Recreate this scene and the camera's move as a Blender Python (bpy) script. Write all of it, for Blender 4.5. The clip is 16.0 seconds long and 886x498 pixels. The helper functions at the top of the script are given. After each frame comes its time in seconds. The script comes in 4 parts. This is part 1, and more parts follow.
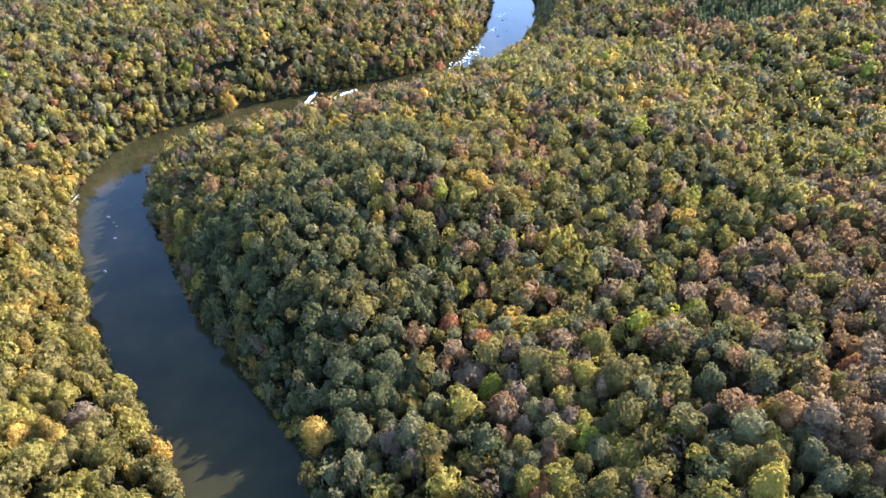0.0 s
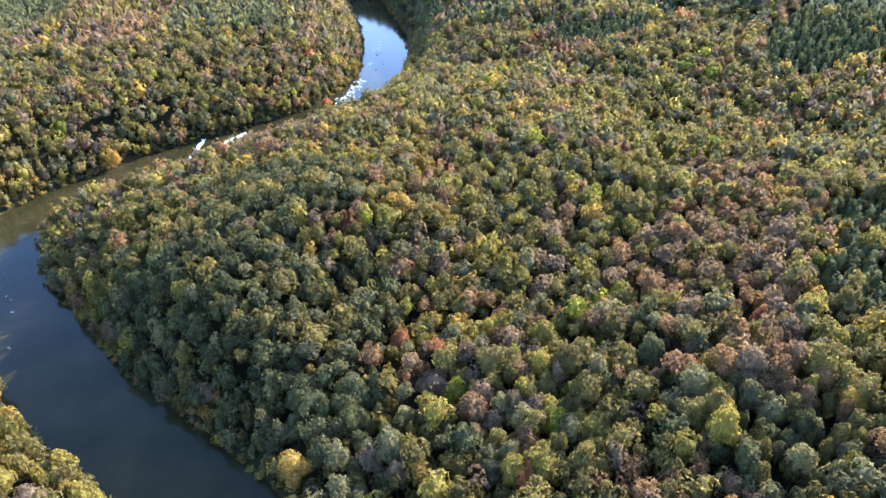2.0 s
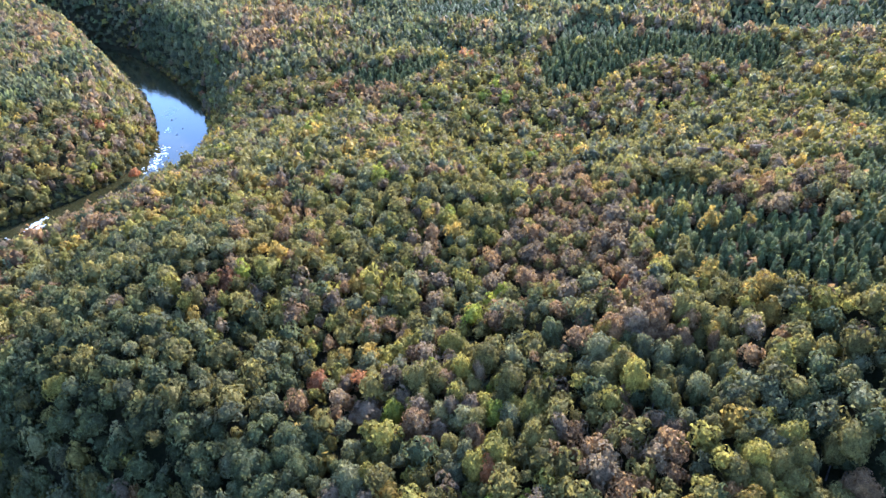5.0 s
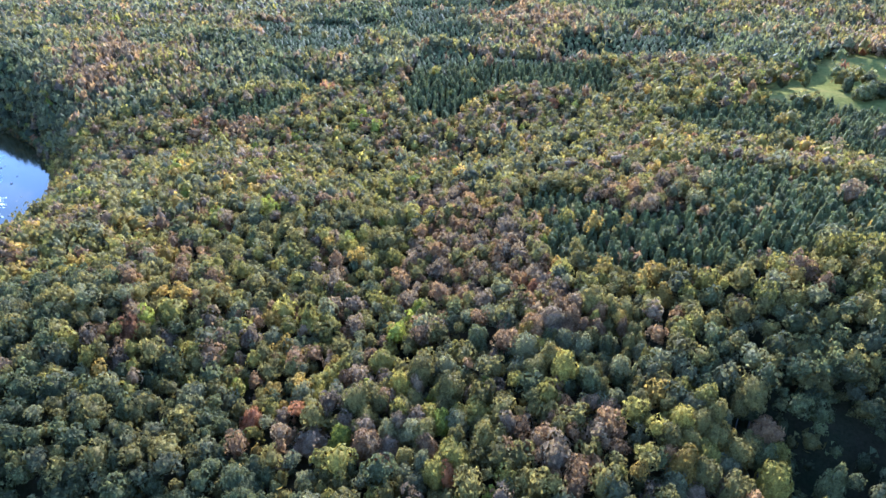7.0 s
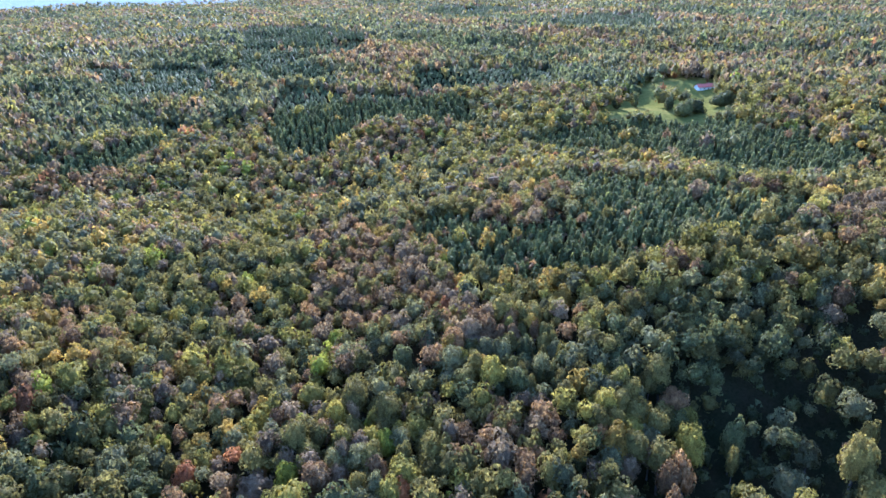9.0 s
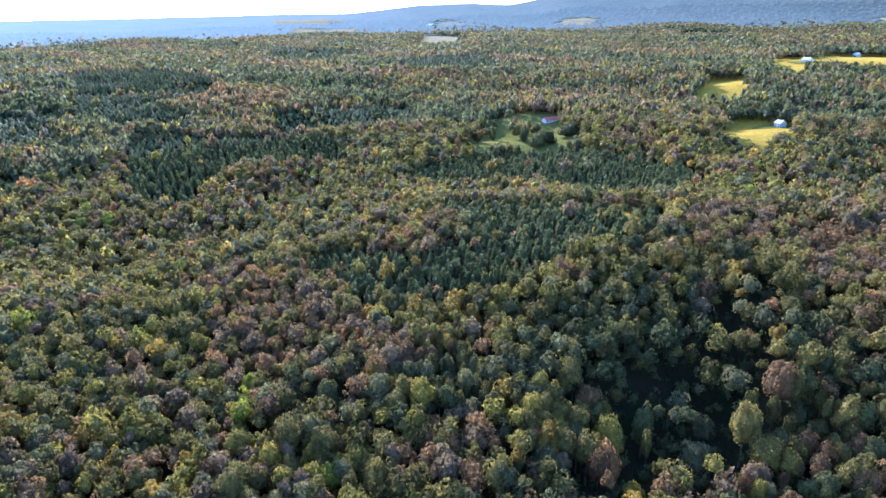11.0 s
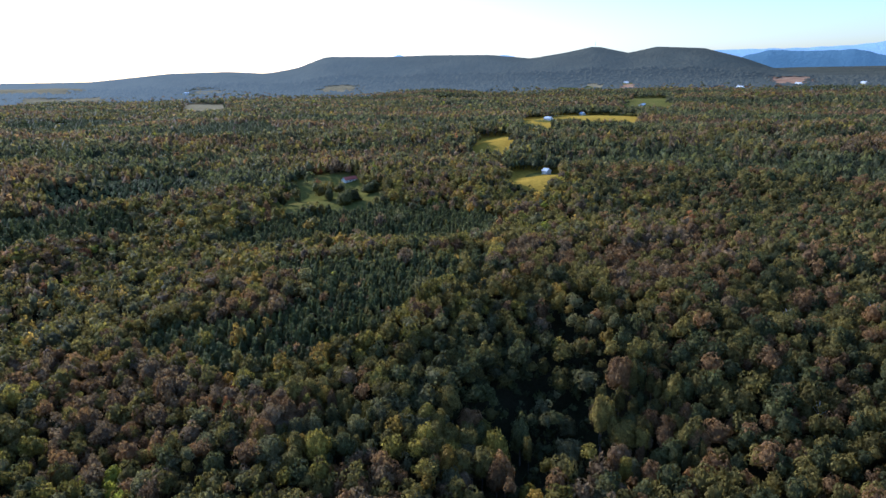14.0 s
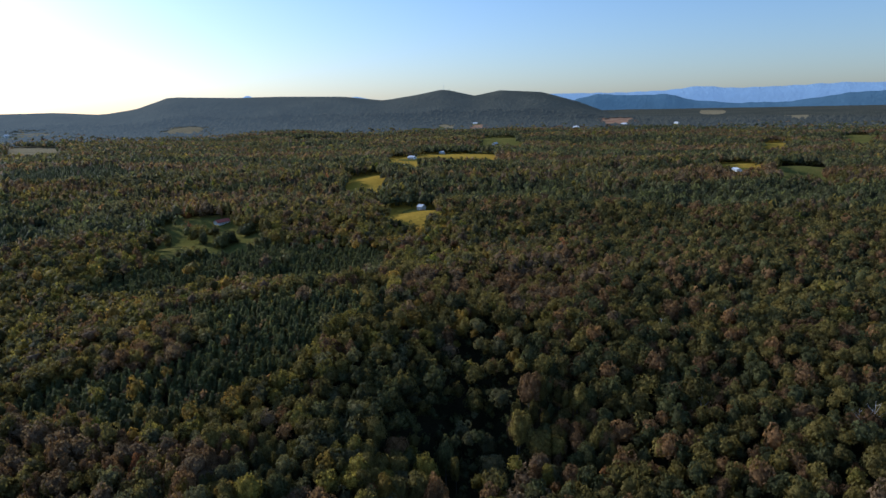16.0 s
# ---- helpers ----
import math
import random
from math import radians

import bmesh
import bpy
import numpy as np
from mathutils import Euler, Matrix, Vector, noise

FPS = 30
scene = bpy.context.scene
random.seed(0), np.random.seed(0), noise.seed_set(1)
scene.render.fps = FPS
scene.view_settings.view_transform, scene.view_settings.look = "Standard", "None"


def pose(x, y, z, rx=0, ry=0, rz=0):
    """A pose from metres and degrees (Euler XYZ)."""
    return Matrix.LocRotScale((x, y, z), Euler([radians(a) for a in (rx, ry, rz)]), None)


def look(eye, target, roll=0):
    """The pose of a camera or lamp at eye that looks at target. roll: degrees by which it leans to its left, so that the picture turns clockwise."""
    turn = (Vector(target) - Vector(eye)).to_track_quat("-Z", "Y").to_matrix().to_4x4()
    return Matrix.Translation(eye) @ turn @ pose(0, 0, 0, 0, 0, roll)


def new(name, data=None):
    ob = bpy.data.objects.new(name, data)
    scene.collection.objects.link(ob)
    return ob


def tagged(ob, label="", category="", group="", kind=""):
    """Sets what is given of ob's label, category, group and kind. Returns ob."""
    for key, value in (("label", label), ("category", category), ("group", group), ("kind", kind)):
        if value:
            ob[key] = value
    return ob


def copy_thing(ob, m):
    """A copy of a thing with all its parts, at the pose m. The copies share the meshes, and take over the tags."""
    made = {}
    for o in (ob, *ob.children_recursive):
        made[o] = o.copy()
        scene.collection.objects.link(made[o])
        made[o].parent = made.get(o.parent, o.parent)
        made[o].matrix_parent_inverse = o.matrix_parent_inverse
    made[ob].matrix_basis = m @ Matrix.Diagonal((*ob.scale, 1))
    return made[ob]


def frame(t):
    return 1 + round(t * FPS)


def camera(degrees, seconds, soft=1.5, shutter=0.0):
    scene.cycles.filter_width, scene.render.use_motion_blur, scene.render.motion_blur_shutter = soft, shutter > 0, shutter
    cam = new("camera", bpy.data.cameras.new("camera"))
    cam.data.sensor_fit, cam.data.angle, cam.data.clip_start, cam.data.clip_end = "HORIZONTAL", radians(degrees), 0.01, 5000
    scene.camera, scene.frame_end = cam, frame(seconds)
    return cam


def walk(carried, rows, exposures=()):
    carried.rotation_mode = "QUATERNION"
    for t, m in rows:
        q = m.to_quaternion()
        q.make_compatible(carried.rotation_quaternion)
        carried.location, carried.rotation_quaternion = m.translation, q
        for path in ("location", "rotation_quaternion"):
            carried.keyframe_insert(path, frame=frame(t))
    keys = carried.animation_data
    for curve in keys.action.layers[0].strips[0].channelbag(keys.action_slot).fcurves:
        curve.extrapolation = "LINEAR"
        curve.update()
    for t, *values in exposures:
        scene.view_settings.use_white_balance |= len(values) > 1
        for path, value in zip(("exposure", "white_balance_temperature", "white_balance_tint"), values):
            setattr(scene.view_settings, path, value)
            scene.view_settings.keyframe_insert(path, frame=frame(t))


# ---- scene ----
cam = camera(69.7, 16.0, soft=1.5)
PATH = [
    (0, (3.613, 19.338, 164.263), (3.662, 20.983, 163.126), -2.9),
    (0.5, (-1.497, 17.418, 164.154), (-1.357, 19.07, 163.035), -3.1),
    (1, (-6.791, 15.606, 164.013), (-6.557, 17.26, 162.913), -3.3),
    (1.5, (-12.369, 13.969, 163.871), (-12.041, 15.62, 162.79), -3.5),
    (2, (-18.22, 12.537, 163.759), (-17.794, 14.177, 162.696), -3.7),
    (2.5, (-24.275, 11.465, 163.686), (-23.749, 13.087, 162.642), -3.8),
    (3, (-30.465, 10.831, 163.626), (-29.838, 12.429, 162.599), -4.0),
    (3.5, (-36.773, 10.681, 163.563), (-36.046, 12.249, 162.555), -4.1),
    (4, (-43.243, 11.291, 163.503), (-42.417, 12.82, 162.513), -4.1),
    (4.2, (-45.865, 12.025, 163.492), (-44.998, 13.536, 162.509), -4.2),
    (6.3, (-73.516, 25.448, 163.395), (-72.233, 26.673, 162.47), -2.1),
    (6.5, (-76.013, 26.699, 163.38), (-74.694, 27.891, 162.463), -2.0),
    (7, (-81.889, 29.762, 163.278), (-80.488, 30.874, 162.383), -2.0),
    (7.5, (-87.428, 32.977, 163.165), (-85.951, 34.004, 162.292), -2.0),
    (8, (-92.723, 36.424, 163.053), (-91.174, 37.361, 162.202), -2.0),
    (8.5, (-97.813, 40.147, 162.947), (-96.199, 40.989, 162.119), -2.1),
    (9, (-102.677, 44.247, 162.882), (-101.004, 44.99, 162.077), -2.0),
    (9.2, (-104.485, 46.134, 162.872), (-102.789, 46.833, 162.077), -2.0),
    (11.3, (-121.637, 68.851, 162.789), (-119.774, 69.088, 162.102), -1.5),
    (11.5, (-123.105, 71.127, 162.781), (-121.232, 71.317, 162.106), -1.7),
    (12, (-126.343, 77.121, 162.717), (-124.451, 77.195, 162.071), -1.6),
    (12.5, (-129.227, 83.491, 162.667), (-127.326, 83.447, 162.048), -1.4),
    (13, (-131.795, 90.057, 162.584), (-129.891, 89.897, 161.993), -1.3),
    (13.5, (-133.916, 96.697, 162.473), (-132.017, 96.42, 161.911), -1.2),
    (14, (-135.489, 103.353, 162.331), (-133.602, 102.961, 161.797), -1.2),
    (14.5, (-136.596, 110.061, 162.186), (-134.729, 109.554, 161.68), -1.2),
    (15, (-137.306, 116.826, 162.07), (-135.465, 116.208, 161.591), -1.1),
    (15.5, (-137.77, 123.588, 161.964), (-135.961, 122.863, 161.514), -1.1),
    (16, (-138.119, 130.408, 161.878), (-136.347, 129.583, 161.455), -1.1),
]
# exposure and white balance drift as the sky comes into the picture
EXPOSURES = [(0, 2.38, 5100, 22), (4, 2.4, 4700, 21), (9, 2.18, 4300, 20), (11.5, 1.68, 4330, 19), (12.5, 1.23, 4400, 18), (14.5, 0.35, 4700, 17), (16, -0.22, 4850, 15)]
walk(cam, [(t, look(eye, target, roll)) for t, eye, target, roll in PATH], EXPOSURES)

# ---- world and sun ----
SUN_AZ, SUN_EL = 60.0, 23.5          # compass degrees clockwise from +y, and height
world = bpy.data.worlds.new("world")
scene.world = world
world.use_nodes = True
wn = world.node_tree.nodes
sky = wn.new("ShaderNodeTexSky")
sky.sky_type, sky.sun_disc = "NISHITA", False
sky.sun_elevation, sky.sun_rotation = radians(SUN_EL), radians(SUN_AZ)
sky.air_density, sky.dust_density, sky.ozone_density = 1.15, 1.0, 2.0
wn["Background"].inputs["Strength"].default_value = 0.14
world.node_tree.links.new(sky.outputs[0], wn["Background"].inputs["Color"])
sun_data = bpy.data.lights.new("sun", "SUN")
sun_data.energy, sun_data.angle, sun_data.color = 4.0, radians(0.55), (1.0, 0.89, 0.70)
sun = new("sun", sun_data)
SUN_DIR = Vector((math.sin(radians(SUN_AZ)) * math.cos(radians(SUN_EL)),
                  math.cos(radians(SUN_AZ)) * math.cos(radians(SUN_EL)), math.sin(radians(SUN_EL))))
sun.matrix_world = look(SUN_DIR * 900, (0, 0, 0))


# ---- materials ----
def material(name):
    m = bpy.data.materials.new(name)
    m.use_nodes = True
    return m, m.node_tree.nodes, m.node_tree.links, m.node_tree.nodes["Principled BSDF"]


def noise_node(nodes, links, scale, detail=3.0, rough=0.55, coords=None):
    n = nodes.new("ShaderNodeTexNoise")
    n.inputs["Scale"].default_value, n.inputs["Detail"].default_value = scale, detail
    n.inputs["Roughness"].default_value = rough
    if coords is not None:
        links.new(coords, n.inputs["Vector"])
    return n.outputs["Fac"]


def ramp(nodes, links, fac, stops):
    r = nodes.new("ShaderNodeValToRGB")
    e = r.color_ramp.elements
    for i, (p, c) in enumerate(stops):
        el = e[i] if i < 2 else e.new(p)
        el.position, el.color = p, (*c, 1)
    links.new(fac, r.inputs["Fac"])
    return r.outputs["Color"]


def world_coords(nodes):
    return nodes.new("ShaderNodeNewGeometry").outputs["Position"]


def foliage(name, colour, warm=0.08, glow=0.45):
    """Leaves: the species' colour, varied from tree to tree and from spray to spray, with light coming through."""
    m, nodes, links, b = material(name)
    pos = world_coords(nodes)
    which = nodes.new("ShaderNodeAttribute")
    which.attribute_name = "tree"
    whose = nodes.new("ShaderNodeObjectInfo")
    both = nodes.new("ShaderNodeMath")
    both.operation = "ADD"
    links.new(which.outputs["Fac"], both.inputs[0])
    links.new(whose.outputs["Random"], both.inputs[1])
    own = nodes.new("ShaderNodeMath")
    own.operation = "FRACT"
    links.new(both.outputs["Value"], own.inputs[0])
    tree = own.outputs["Value"]
    c = Vector(colour)
    dark = c * 0.62
    pale = Vector((c.x * (1.30 + warm), c.y * 1.32, c.z * 1.15))
    col = ramp(nodes, links, tree, [(0.0, dark), (0.5, c), (1.0, pale)])
    geo = nodes.new("ShaderNodeNewGeometry")
    spray = nodes.new("ShaderNodeMapRange")
    spray.inputs["To Min"].default_value, spray.inputs["To Max"].default_value = 0.78, 1.24
    links.new(geo.outputs["Random Per Island"], spray.inputs["Value"])
    leaf = noise_node(nodes, links, 2.3, 4.0, 0.7, pos)
    fleck = nodes.new("ShaderNodeMapRange")
    fleck.inputs["From Min"].default_value, fleck.inputs["From Max"].default_value = 0.33, 0.67
    fleck.inputs["To Min"].default_value, fleck.inputs["To Max"].default_value = 0.58, 1.46
    links.new(leaf, fleck.inputs["Value"])
    bough = nodes.new("ShaderNodeMapRange")
    bough.inputs["From Min"].default_value, bough.inputs["From Max"].default_value = 0.3, 0.7
    bough.inputs["To Min"].default_value, bough.inputs["To Max"].default_value = 0.66, 1.36
    links.new(noise_node(nodes, links, 0.42, 3.0, 0.6, pos), bough.inputs["Value"])
    limb = nodes.new("ShaderNodeMath")
    limb.operation = "MULTIPLY"
    links.new(spray.outputs["Result"], limb.inputs[0])
    links.new(bough.outputs["Result"], limb.inputs[1])
    tone = nodes.new("ShaderNodeMath")
    tone.operation = "MULTIPLY"
    links.new(limb.outputs["Value"], tone.inputs[0])
    links.new(fleck.outputs["Result"], tone.inputs[1])
    mul = nodes.new("ShaderNodeMix")
    mul.data_type, mul.blend_type = "RGBA", "MULTIPLY"
    mul.inputs["Factor"].default_value = 1.0
    links.new(col, mul.inputs["A"])
    links.new(tone.outputs["Value"], mul.inputs["B"])
    links.new(mul.outputs["Result"], b.inputs["Base Color"])
    b.inputs["Roughness"].default_value = 0.7
    b.inputs["Specular IOR Level"].default_value = 0.06
    bump = nodes.new("ShaderNodeBump")
    bump.inputs["Strength"].default_value, bump.inputs["Distance"].default_value = 0.5, 0.3
    links.new(leaf, bump.inputs["Height"])
    skyward = nodes.new("ShaderNodeVectorMath")      # shading normals tipped up to even out lit and dark sides
    skyward.operation = "ADD"
    skyward.inputs[1].default_value = (0, 0, 0.1)
    links.new(bump.outputs["Normal"], skyward.inputs[0])
    unit = nodes.new("ShaderNodeVectorMath")
    unit.operation = "NORMALIZE"
    links.new(skyward.outputs["Vector"], unit.inputs[0])
    links.new(unit.outputs["Vector"], b.inputs["Normal"])
    through_light = nodes.new("ShaderNodeBsdfTranslucent")
    lit = nodes.new("ShaderNodeMix")
    lit.data_type, lit.blend_type = "RGBA", "MULTIPLY"
    lit.inputs["Factor"].default_value = 1.0
    lit.inputs["B"].default_value = (1.22, 1.18, 0.90, 1)      # light through a leaf is yellower
    links.new(mul.outputs["Result"], lit.inputs["A"])
    links.new(lit.outputs["Result"], through_light.inputs["Color"])
    mix = nodes.new("ShaderNodeMixShader")
    mix.inputs["Fac"].default_value = glow
    links.new(b.outputs["BSDF"], mix.inputs[1])
    links.new(through_light.outputs["BSDF"], mix.inputs[2])
    links.new(mix.outputs["Shader"], nodes["Material Output"].inputs["Surface"])
    return m


SPECIES = [  # name, colour
    ("olive_leaves", (0.166, 0.132, 0.038)),
    ("grey_green_leaves", (0.150, 0.134, 0.059)),
    ("yellow_green_leaves", (0.212, 0.172, 0.036)),
    ("golden_leaves", (0.286, 0.188, 0.038)),
    ("rust_leaves", (0.206, 0.122, 0.054)),
    ("pinkish_brown_leaves", (0.192, 0.132, 0.072)),
    ("deep_green_leaves", (0.094, 0.092, 0.036)),
    ("bright_green_leaves", (0.190, 0.188, 0.026)),
    ("orange_red_leaves", (0.275, 0.124, 0.049)),
    ("pine_needles", (0.128, 0.130, 0.048)),
    # made-up far evergreen; its bluer tint stands in for haze
    ("bluish_far_needles", (0.104, 0.102, 0.046)),
]
LEAVES = [foliage(n, c) for n, c in SPECIES]
PINE = 9


def rough_surface(name, stops, scale, fine, rough=0.9, bump_size=0.1):
    m, nodes, links, b = material(name)
    pos = world_coords(nodes)
    big = noise_node(nodes, links, scale, 4.0, 0.6, pos)
    small = noise_node(nodes, links, fine, 4.0, 0.65, pos)
    col = ramp(nodes, links, big, stops)
    tone = ramp(nodes, links, small, [(0.3, (0.7, 0.7, 0.7)), (0.7, (1.25, 1.25, 1.25))])
    mul = nodes.new("ShaderNodeMix")
    mul.data_type, mul.blend_type = "RGBA", "MULTIPLY"
    mul.inputs["Factor"].default_value = 1.0
    links.new(col, mul.inputs["A"])
    links.new(tone, mul.inputs["B"])
    links.new(mul.outputs["Result"], b.inputs["Base Color"])
    b.inputs["Roughness"].default_value = rough
    b.inputs["Specular IOR Level"].default_value = 0.0
    bump = nodes.new("ShaderNodeBump")
    bump.inputs["Strength"].default_value, bump.inputs["Distance"].default_value = 0.7, bump_size
    links.new(small, bump.inputs["Height"])
    links.new(bump.outputs["Normal"], b.inputs["Normal"])
    return m


GROUND = rough_surface("forest_floor", [(0.3, (0.022, 0.024, 0.010)), (0.55, (0.038, 0.032, 0.015)), (0.75, (0.055, 0.042, 0.022))], 0.05, 0.9, 0.95, 0.3)
GRASS = rough_surface("meadow_grass", [(0.3, (0.120, 0.116, 0.026)), (0.55, (0.160, 0.142, 0.034)), (0.75, (0.220, 0.166, 0.046))], 0.03, 0.35, 0.9, 0.2)
HAY = rough_surface("dry_hayfield", [(0.3, (0.36, 0.230, 0.030)), (0.55, (0.44, 0.280, 0.038)), (0.75, (0.34, 0.240, 0.032))], 0.02, 0.3, 0.9, 0.2)
BARK = rough_surface("bark", [(0.3, (0.09, 0.07, 0.05)), (0.7, (0.20, 0.17, 0.14))], 0.6, 6.0, 0.9, 0.04)
ROCK = rough_surface("river_rock", [(0.3, (0.26, 0.22, 0.18)), (0.7, (0.48, 0.43, 0.37))], 0.3, 2.5, 0.7, 0.1)

WATER, nodes, links, b = material("river_water")
pos = world_coords(nodes)
silt = ramp(nodes, links, noise_node(nodes, links, 0.03, 4.0, 0.6, pos), [(0.3, (0.018, 0.016, 0.005)), (0.55, (0.030, 0.026, 0.009)), (0.72, (0.050, 0.037, 0.015))])
links.new(silt, b.inputs["Base Color"])
b.inputs["Roughness"].default_value, b.inputs["IOR"].default_value = 0.06, 1.20
bump = nodes.new("ShaderNodeBump")
bump.inputs["Strength"].default_value, bump.inputs["Distance"].default_value = 0.25, 0.05
links.new(noise_node(nodes, links, 0.55, 3.0, 0.6, pos), bump.inputs["Height"])
links.new(bump.outputs["Normal"], b.inputs["Normal"])

FOAM_AND_GLINTS, nodes, links, b = material("foam_and_glints")
b.inputs["Base Color"].default_value, b.inputs["Roughness"].default_value = (0.62, 0.64, 0.64, 1), 0.6

# the far distance, past about two and a half kilometres, is a backdrop: blue haze painted as colour and glow, paler
# towards the sun
def painted_haze(name, colour, glow, strength, away=0.35):
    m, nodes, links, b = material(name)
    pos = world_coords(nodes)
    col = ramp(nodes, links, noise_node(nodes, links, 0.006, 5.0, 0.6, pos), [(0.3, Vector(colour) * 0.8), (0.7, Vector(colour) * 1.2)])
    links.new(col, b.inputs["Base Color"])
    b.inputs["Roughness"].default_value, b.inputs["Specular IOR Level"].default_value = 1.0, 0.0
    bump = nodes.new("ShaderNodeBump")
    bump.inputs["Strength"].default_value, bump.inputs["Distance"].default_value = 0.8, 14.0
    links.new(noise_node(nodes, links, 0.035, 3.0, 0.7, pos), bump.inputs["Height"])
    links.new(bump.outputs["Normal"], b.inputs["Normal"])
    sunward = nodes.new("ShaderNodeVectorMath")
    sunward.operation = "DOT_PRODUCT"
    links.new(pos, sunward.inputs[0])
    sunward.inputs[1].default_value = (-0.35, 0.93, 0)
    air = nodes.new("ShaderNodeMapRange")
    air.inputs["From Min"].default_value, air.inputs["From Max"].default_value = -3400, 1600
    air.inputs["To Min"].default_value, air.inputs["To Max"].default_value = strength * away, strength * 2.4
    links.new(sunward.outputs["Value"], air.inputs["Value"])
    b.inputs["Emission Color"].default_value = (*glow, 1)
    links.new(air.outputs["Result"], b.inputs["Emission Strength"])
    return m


HAZED_DISTANCE = painted_haze("distant_hills_painted_haze", (0.070, 0.066, 0.042), (0.060, 0.070, 0.070), 1.0, 0.22)

# ---- the lie of the land ----
CENTRE = np.array([-20.0, 230.0])
HILLS = [(120, -200, 4), (240, -200, -4), (720, -200, 11), (120, -80, 5), (480, -80, 8), (600, -80, -9), (0, 40, -21),
         (240, 40, 20), (360, 40, -20), (480, 40, 9), (-120, 160, -6), (0, 160, 3), (120, 160, -7), (240, 160, 11),
         (360, 160, -3), (720, 160, -9), (0, 280, 18), (120, 280, -4), (240, 280, -15), (-120, 400, -14), (0, 400, 3),
         (120, 400, 8), (360, 400, -3), (-240, 520, 9), (-120, 520, 8), (0, 520, -12), (120, 520, -16), (0, 640, 7)]
# rises and hollows fitted to the camera's view, to show fields and deepen shade
FITTED_KNOLLS = [(520, -690, 8, 75), (980, -380, 9, 120), (1500, -820, 10, 170), (715, -145, 4, 45),
          (175, 460, -7, 22), (202, 409, -7, 20), (250, 338, -7, 22), (277, 275, -8, 24), (356, 257, -6, 22), (203, 322, -6, 18), (133, 495, -7, 20), (348, 317, -6, 22),
          (60, 38, -7, 15), (80, 25, -8, 15), (100, 12, -8, 15), (120, -2, -8, 15), (142, -18, -7, 15)]
GULLIES = [(-60, 190, 9), (-60, 228, 9), (-22, 266, 5), (16, 152, 4), (16, 190, -5), (16, 266, 7), (54, -76, -5), (54, 0, -10), (54, 76, 8), (54, 228, -3), (54, 304, -7), (92, -38, 4), (92, 0, -4), (92, 38, 2), (92, 114, 3), (92, 152, 5), (92, 190, -4), (92, 228, -3), (130, -152, -4), (130, 304, 6), (206, -76, -6)]   # narrow spurs and hollows
RIVER = [(-520, -60, 40), (-300, -10, 40), (-180, 10, 38), (-100, 45, 38), (-54, 92, 37), (-54, 135, 37), (-80, 178, 36),
         (-109, 217, 38), (-133, 261, 38), (-154, 303, 39), (-167, 350, 42), (-156, 388, 46), (-112, 418, 54), (-70, 437, 60),
         (-27, 453, 54), (24, 483, 48), (68, 540, 46), (96, 625, 48), (110, 700, 48), (122, 870, 46), (126, 1040, 42),
         (80, 1180, 30), (-60, 1300, 30)]
EYE = np.array([-138.0, 130.0])
# skyline of the long wooded ridge: compass degrees, degrees above the level
RIDGE = [(70, -0.6), (80, 0.30), (84.5, 0.36), (87.5, 0.15), (90, 0.55), (92.5, 1.44), (97.8, 1.34), (101, 1.40), (106.5, 1.33),
         (110, 0.95), (113, 1.38), (115.3, 1.82), (118, 1.2), (120.2, 1.63), (123.8, 1.40), (126.7, 0.6), (129.5, -0.45), (133, -1.0)]


def spline(points, n):
    """A smooth curve through the points, n steps a span."""
    p = np.array(points, float)
    q = np.vstack([2 * p[0] - p[1], p, 2 * p[-1] - p[-2]])
    out = []
    for i in range(len(p) - 1):
        a, b0, c, d = q[i:i + 4]
        for s in np.arange(n) / n:
            out.append(0.5 * (2 * b0 + (c - a) * s + (2 * a - 5 * b0 + 4 * c - d) * s * s + (3 * b0 - a - 3 * c + d) * s ** 3))
    out.append(p[-1])
    return np.array(out)


RIVER_LINE = spline(RIVER, 8)


def river_gap(x, y):
    """How far a place is from the water's edge (negative in the water)."""
    best = np.full(x.shape, 1e9)
    for i in range(len(RIVER_LINE) - 1):
        a, c = RIVER_LINE[i], RIVER_LINE[i + 1]
        dx, dy = c[0] - a[0], c[1] - a[1]
        s = np.clip(((x - a[0]) * dx + (y - a[1]) * dy) / (dx * dx + dy * dy), 0, 1)
        d = np.hypot(x - a[0] - s * dx, y - a[1] - s * dy) - 0.5 * (a[2] + s * (c[2] - a[2]))
        best = np.minimum(best, d)
    return best


def waves(x, y, size, seed):
    """Gentle uneven swell of about +-1."""
    r = np.random.RandomState(seed)
    out = 0
    for k in range(6):
        a, f, ph = r.uniform(0, 6.28), 2 * math.pi / size * r.uniform(0.6, 1.7), r.uniform(0, 6.28)
        out = out + np.sin((x * math.cos(a) + y * math.sin(a)) * f + ph)
    return out / 2.6


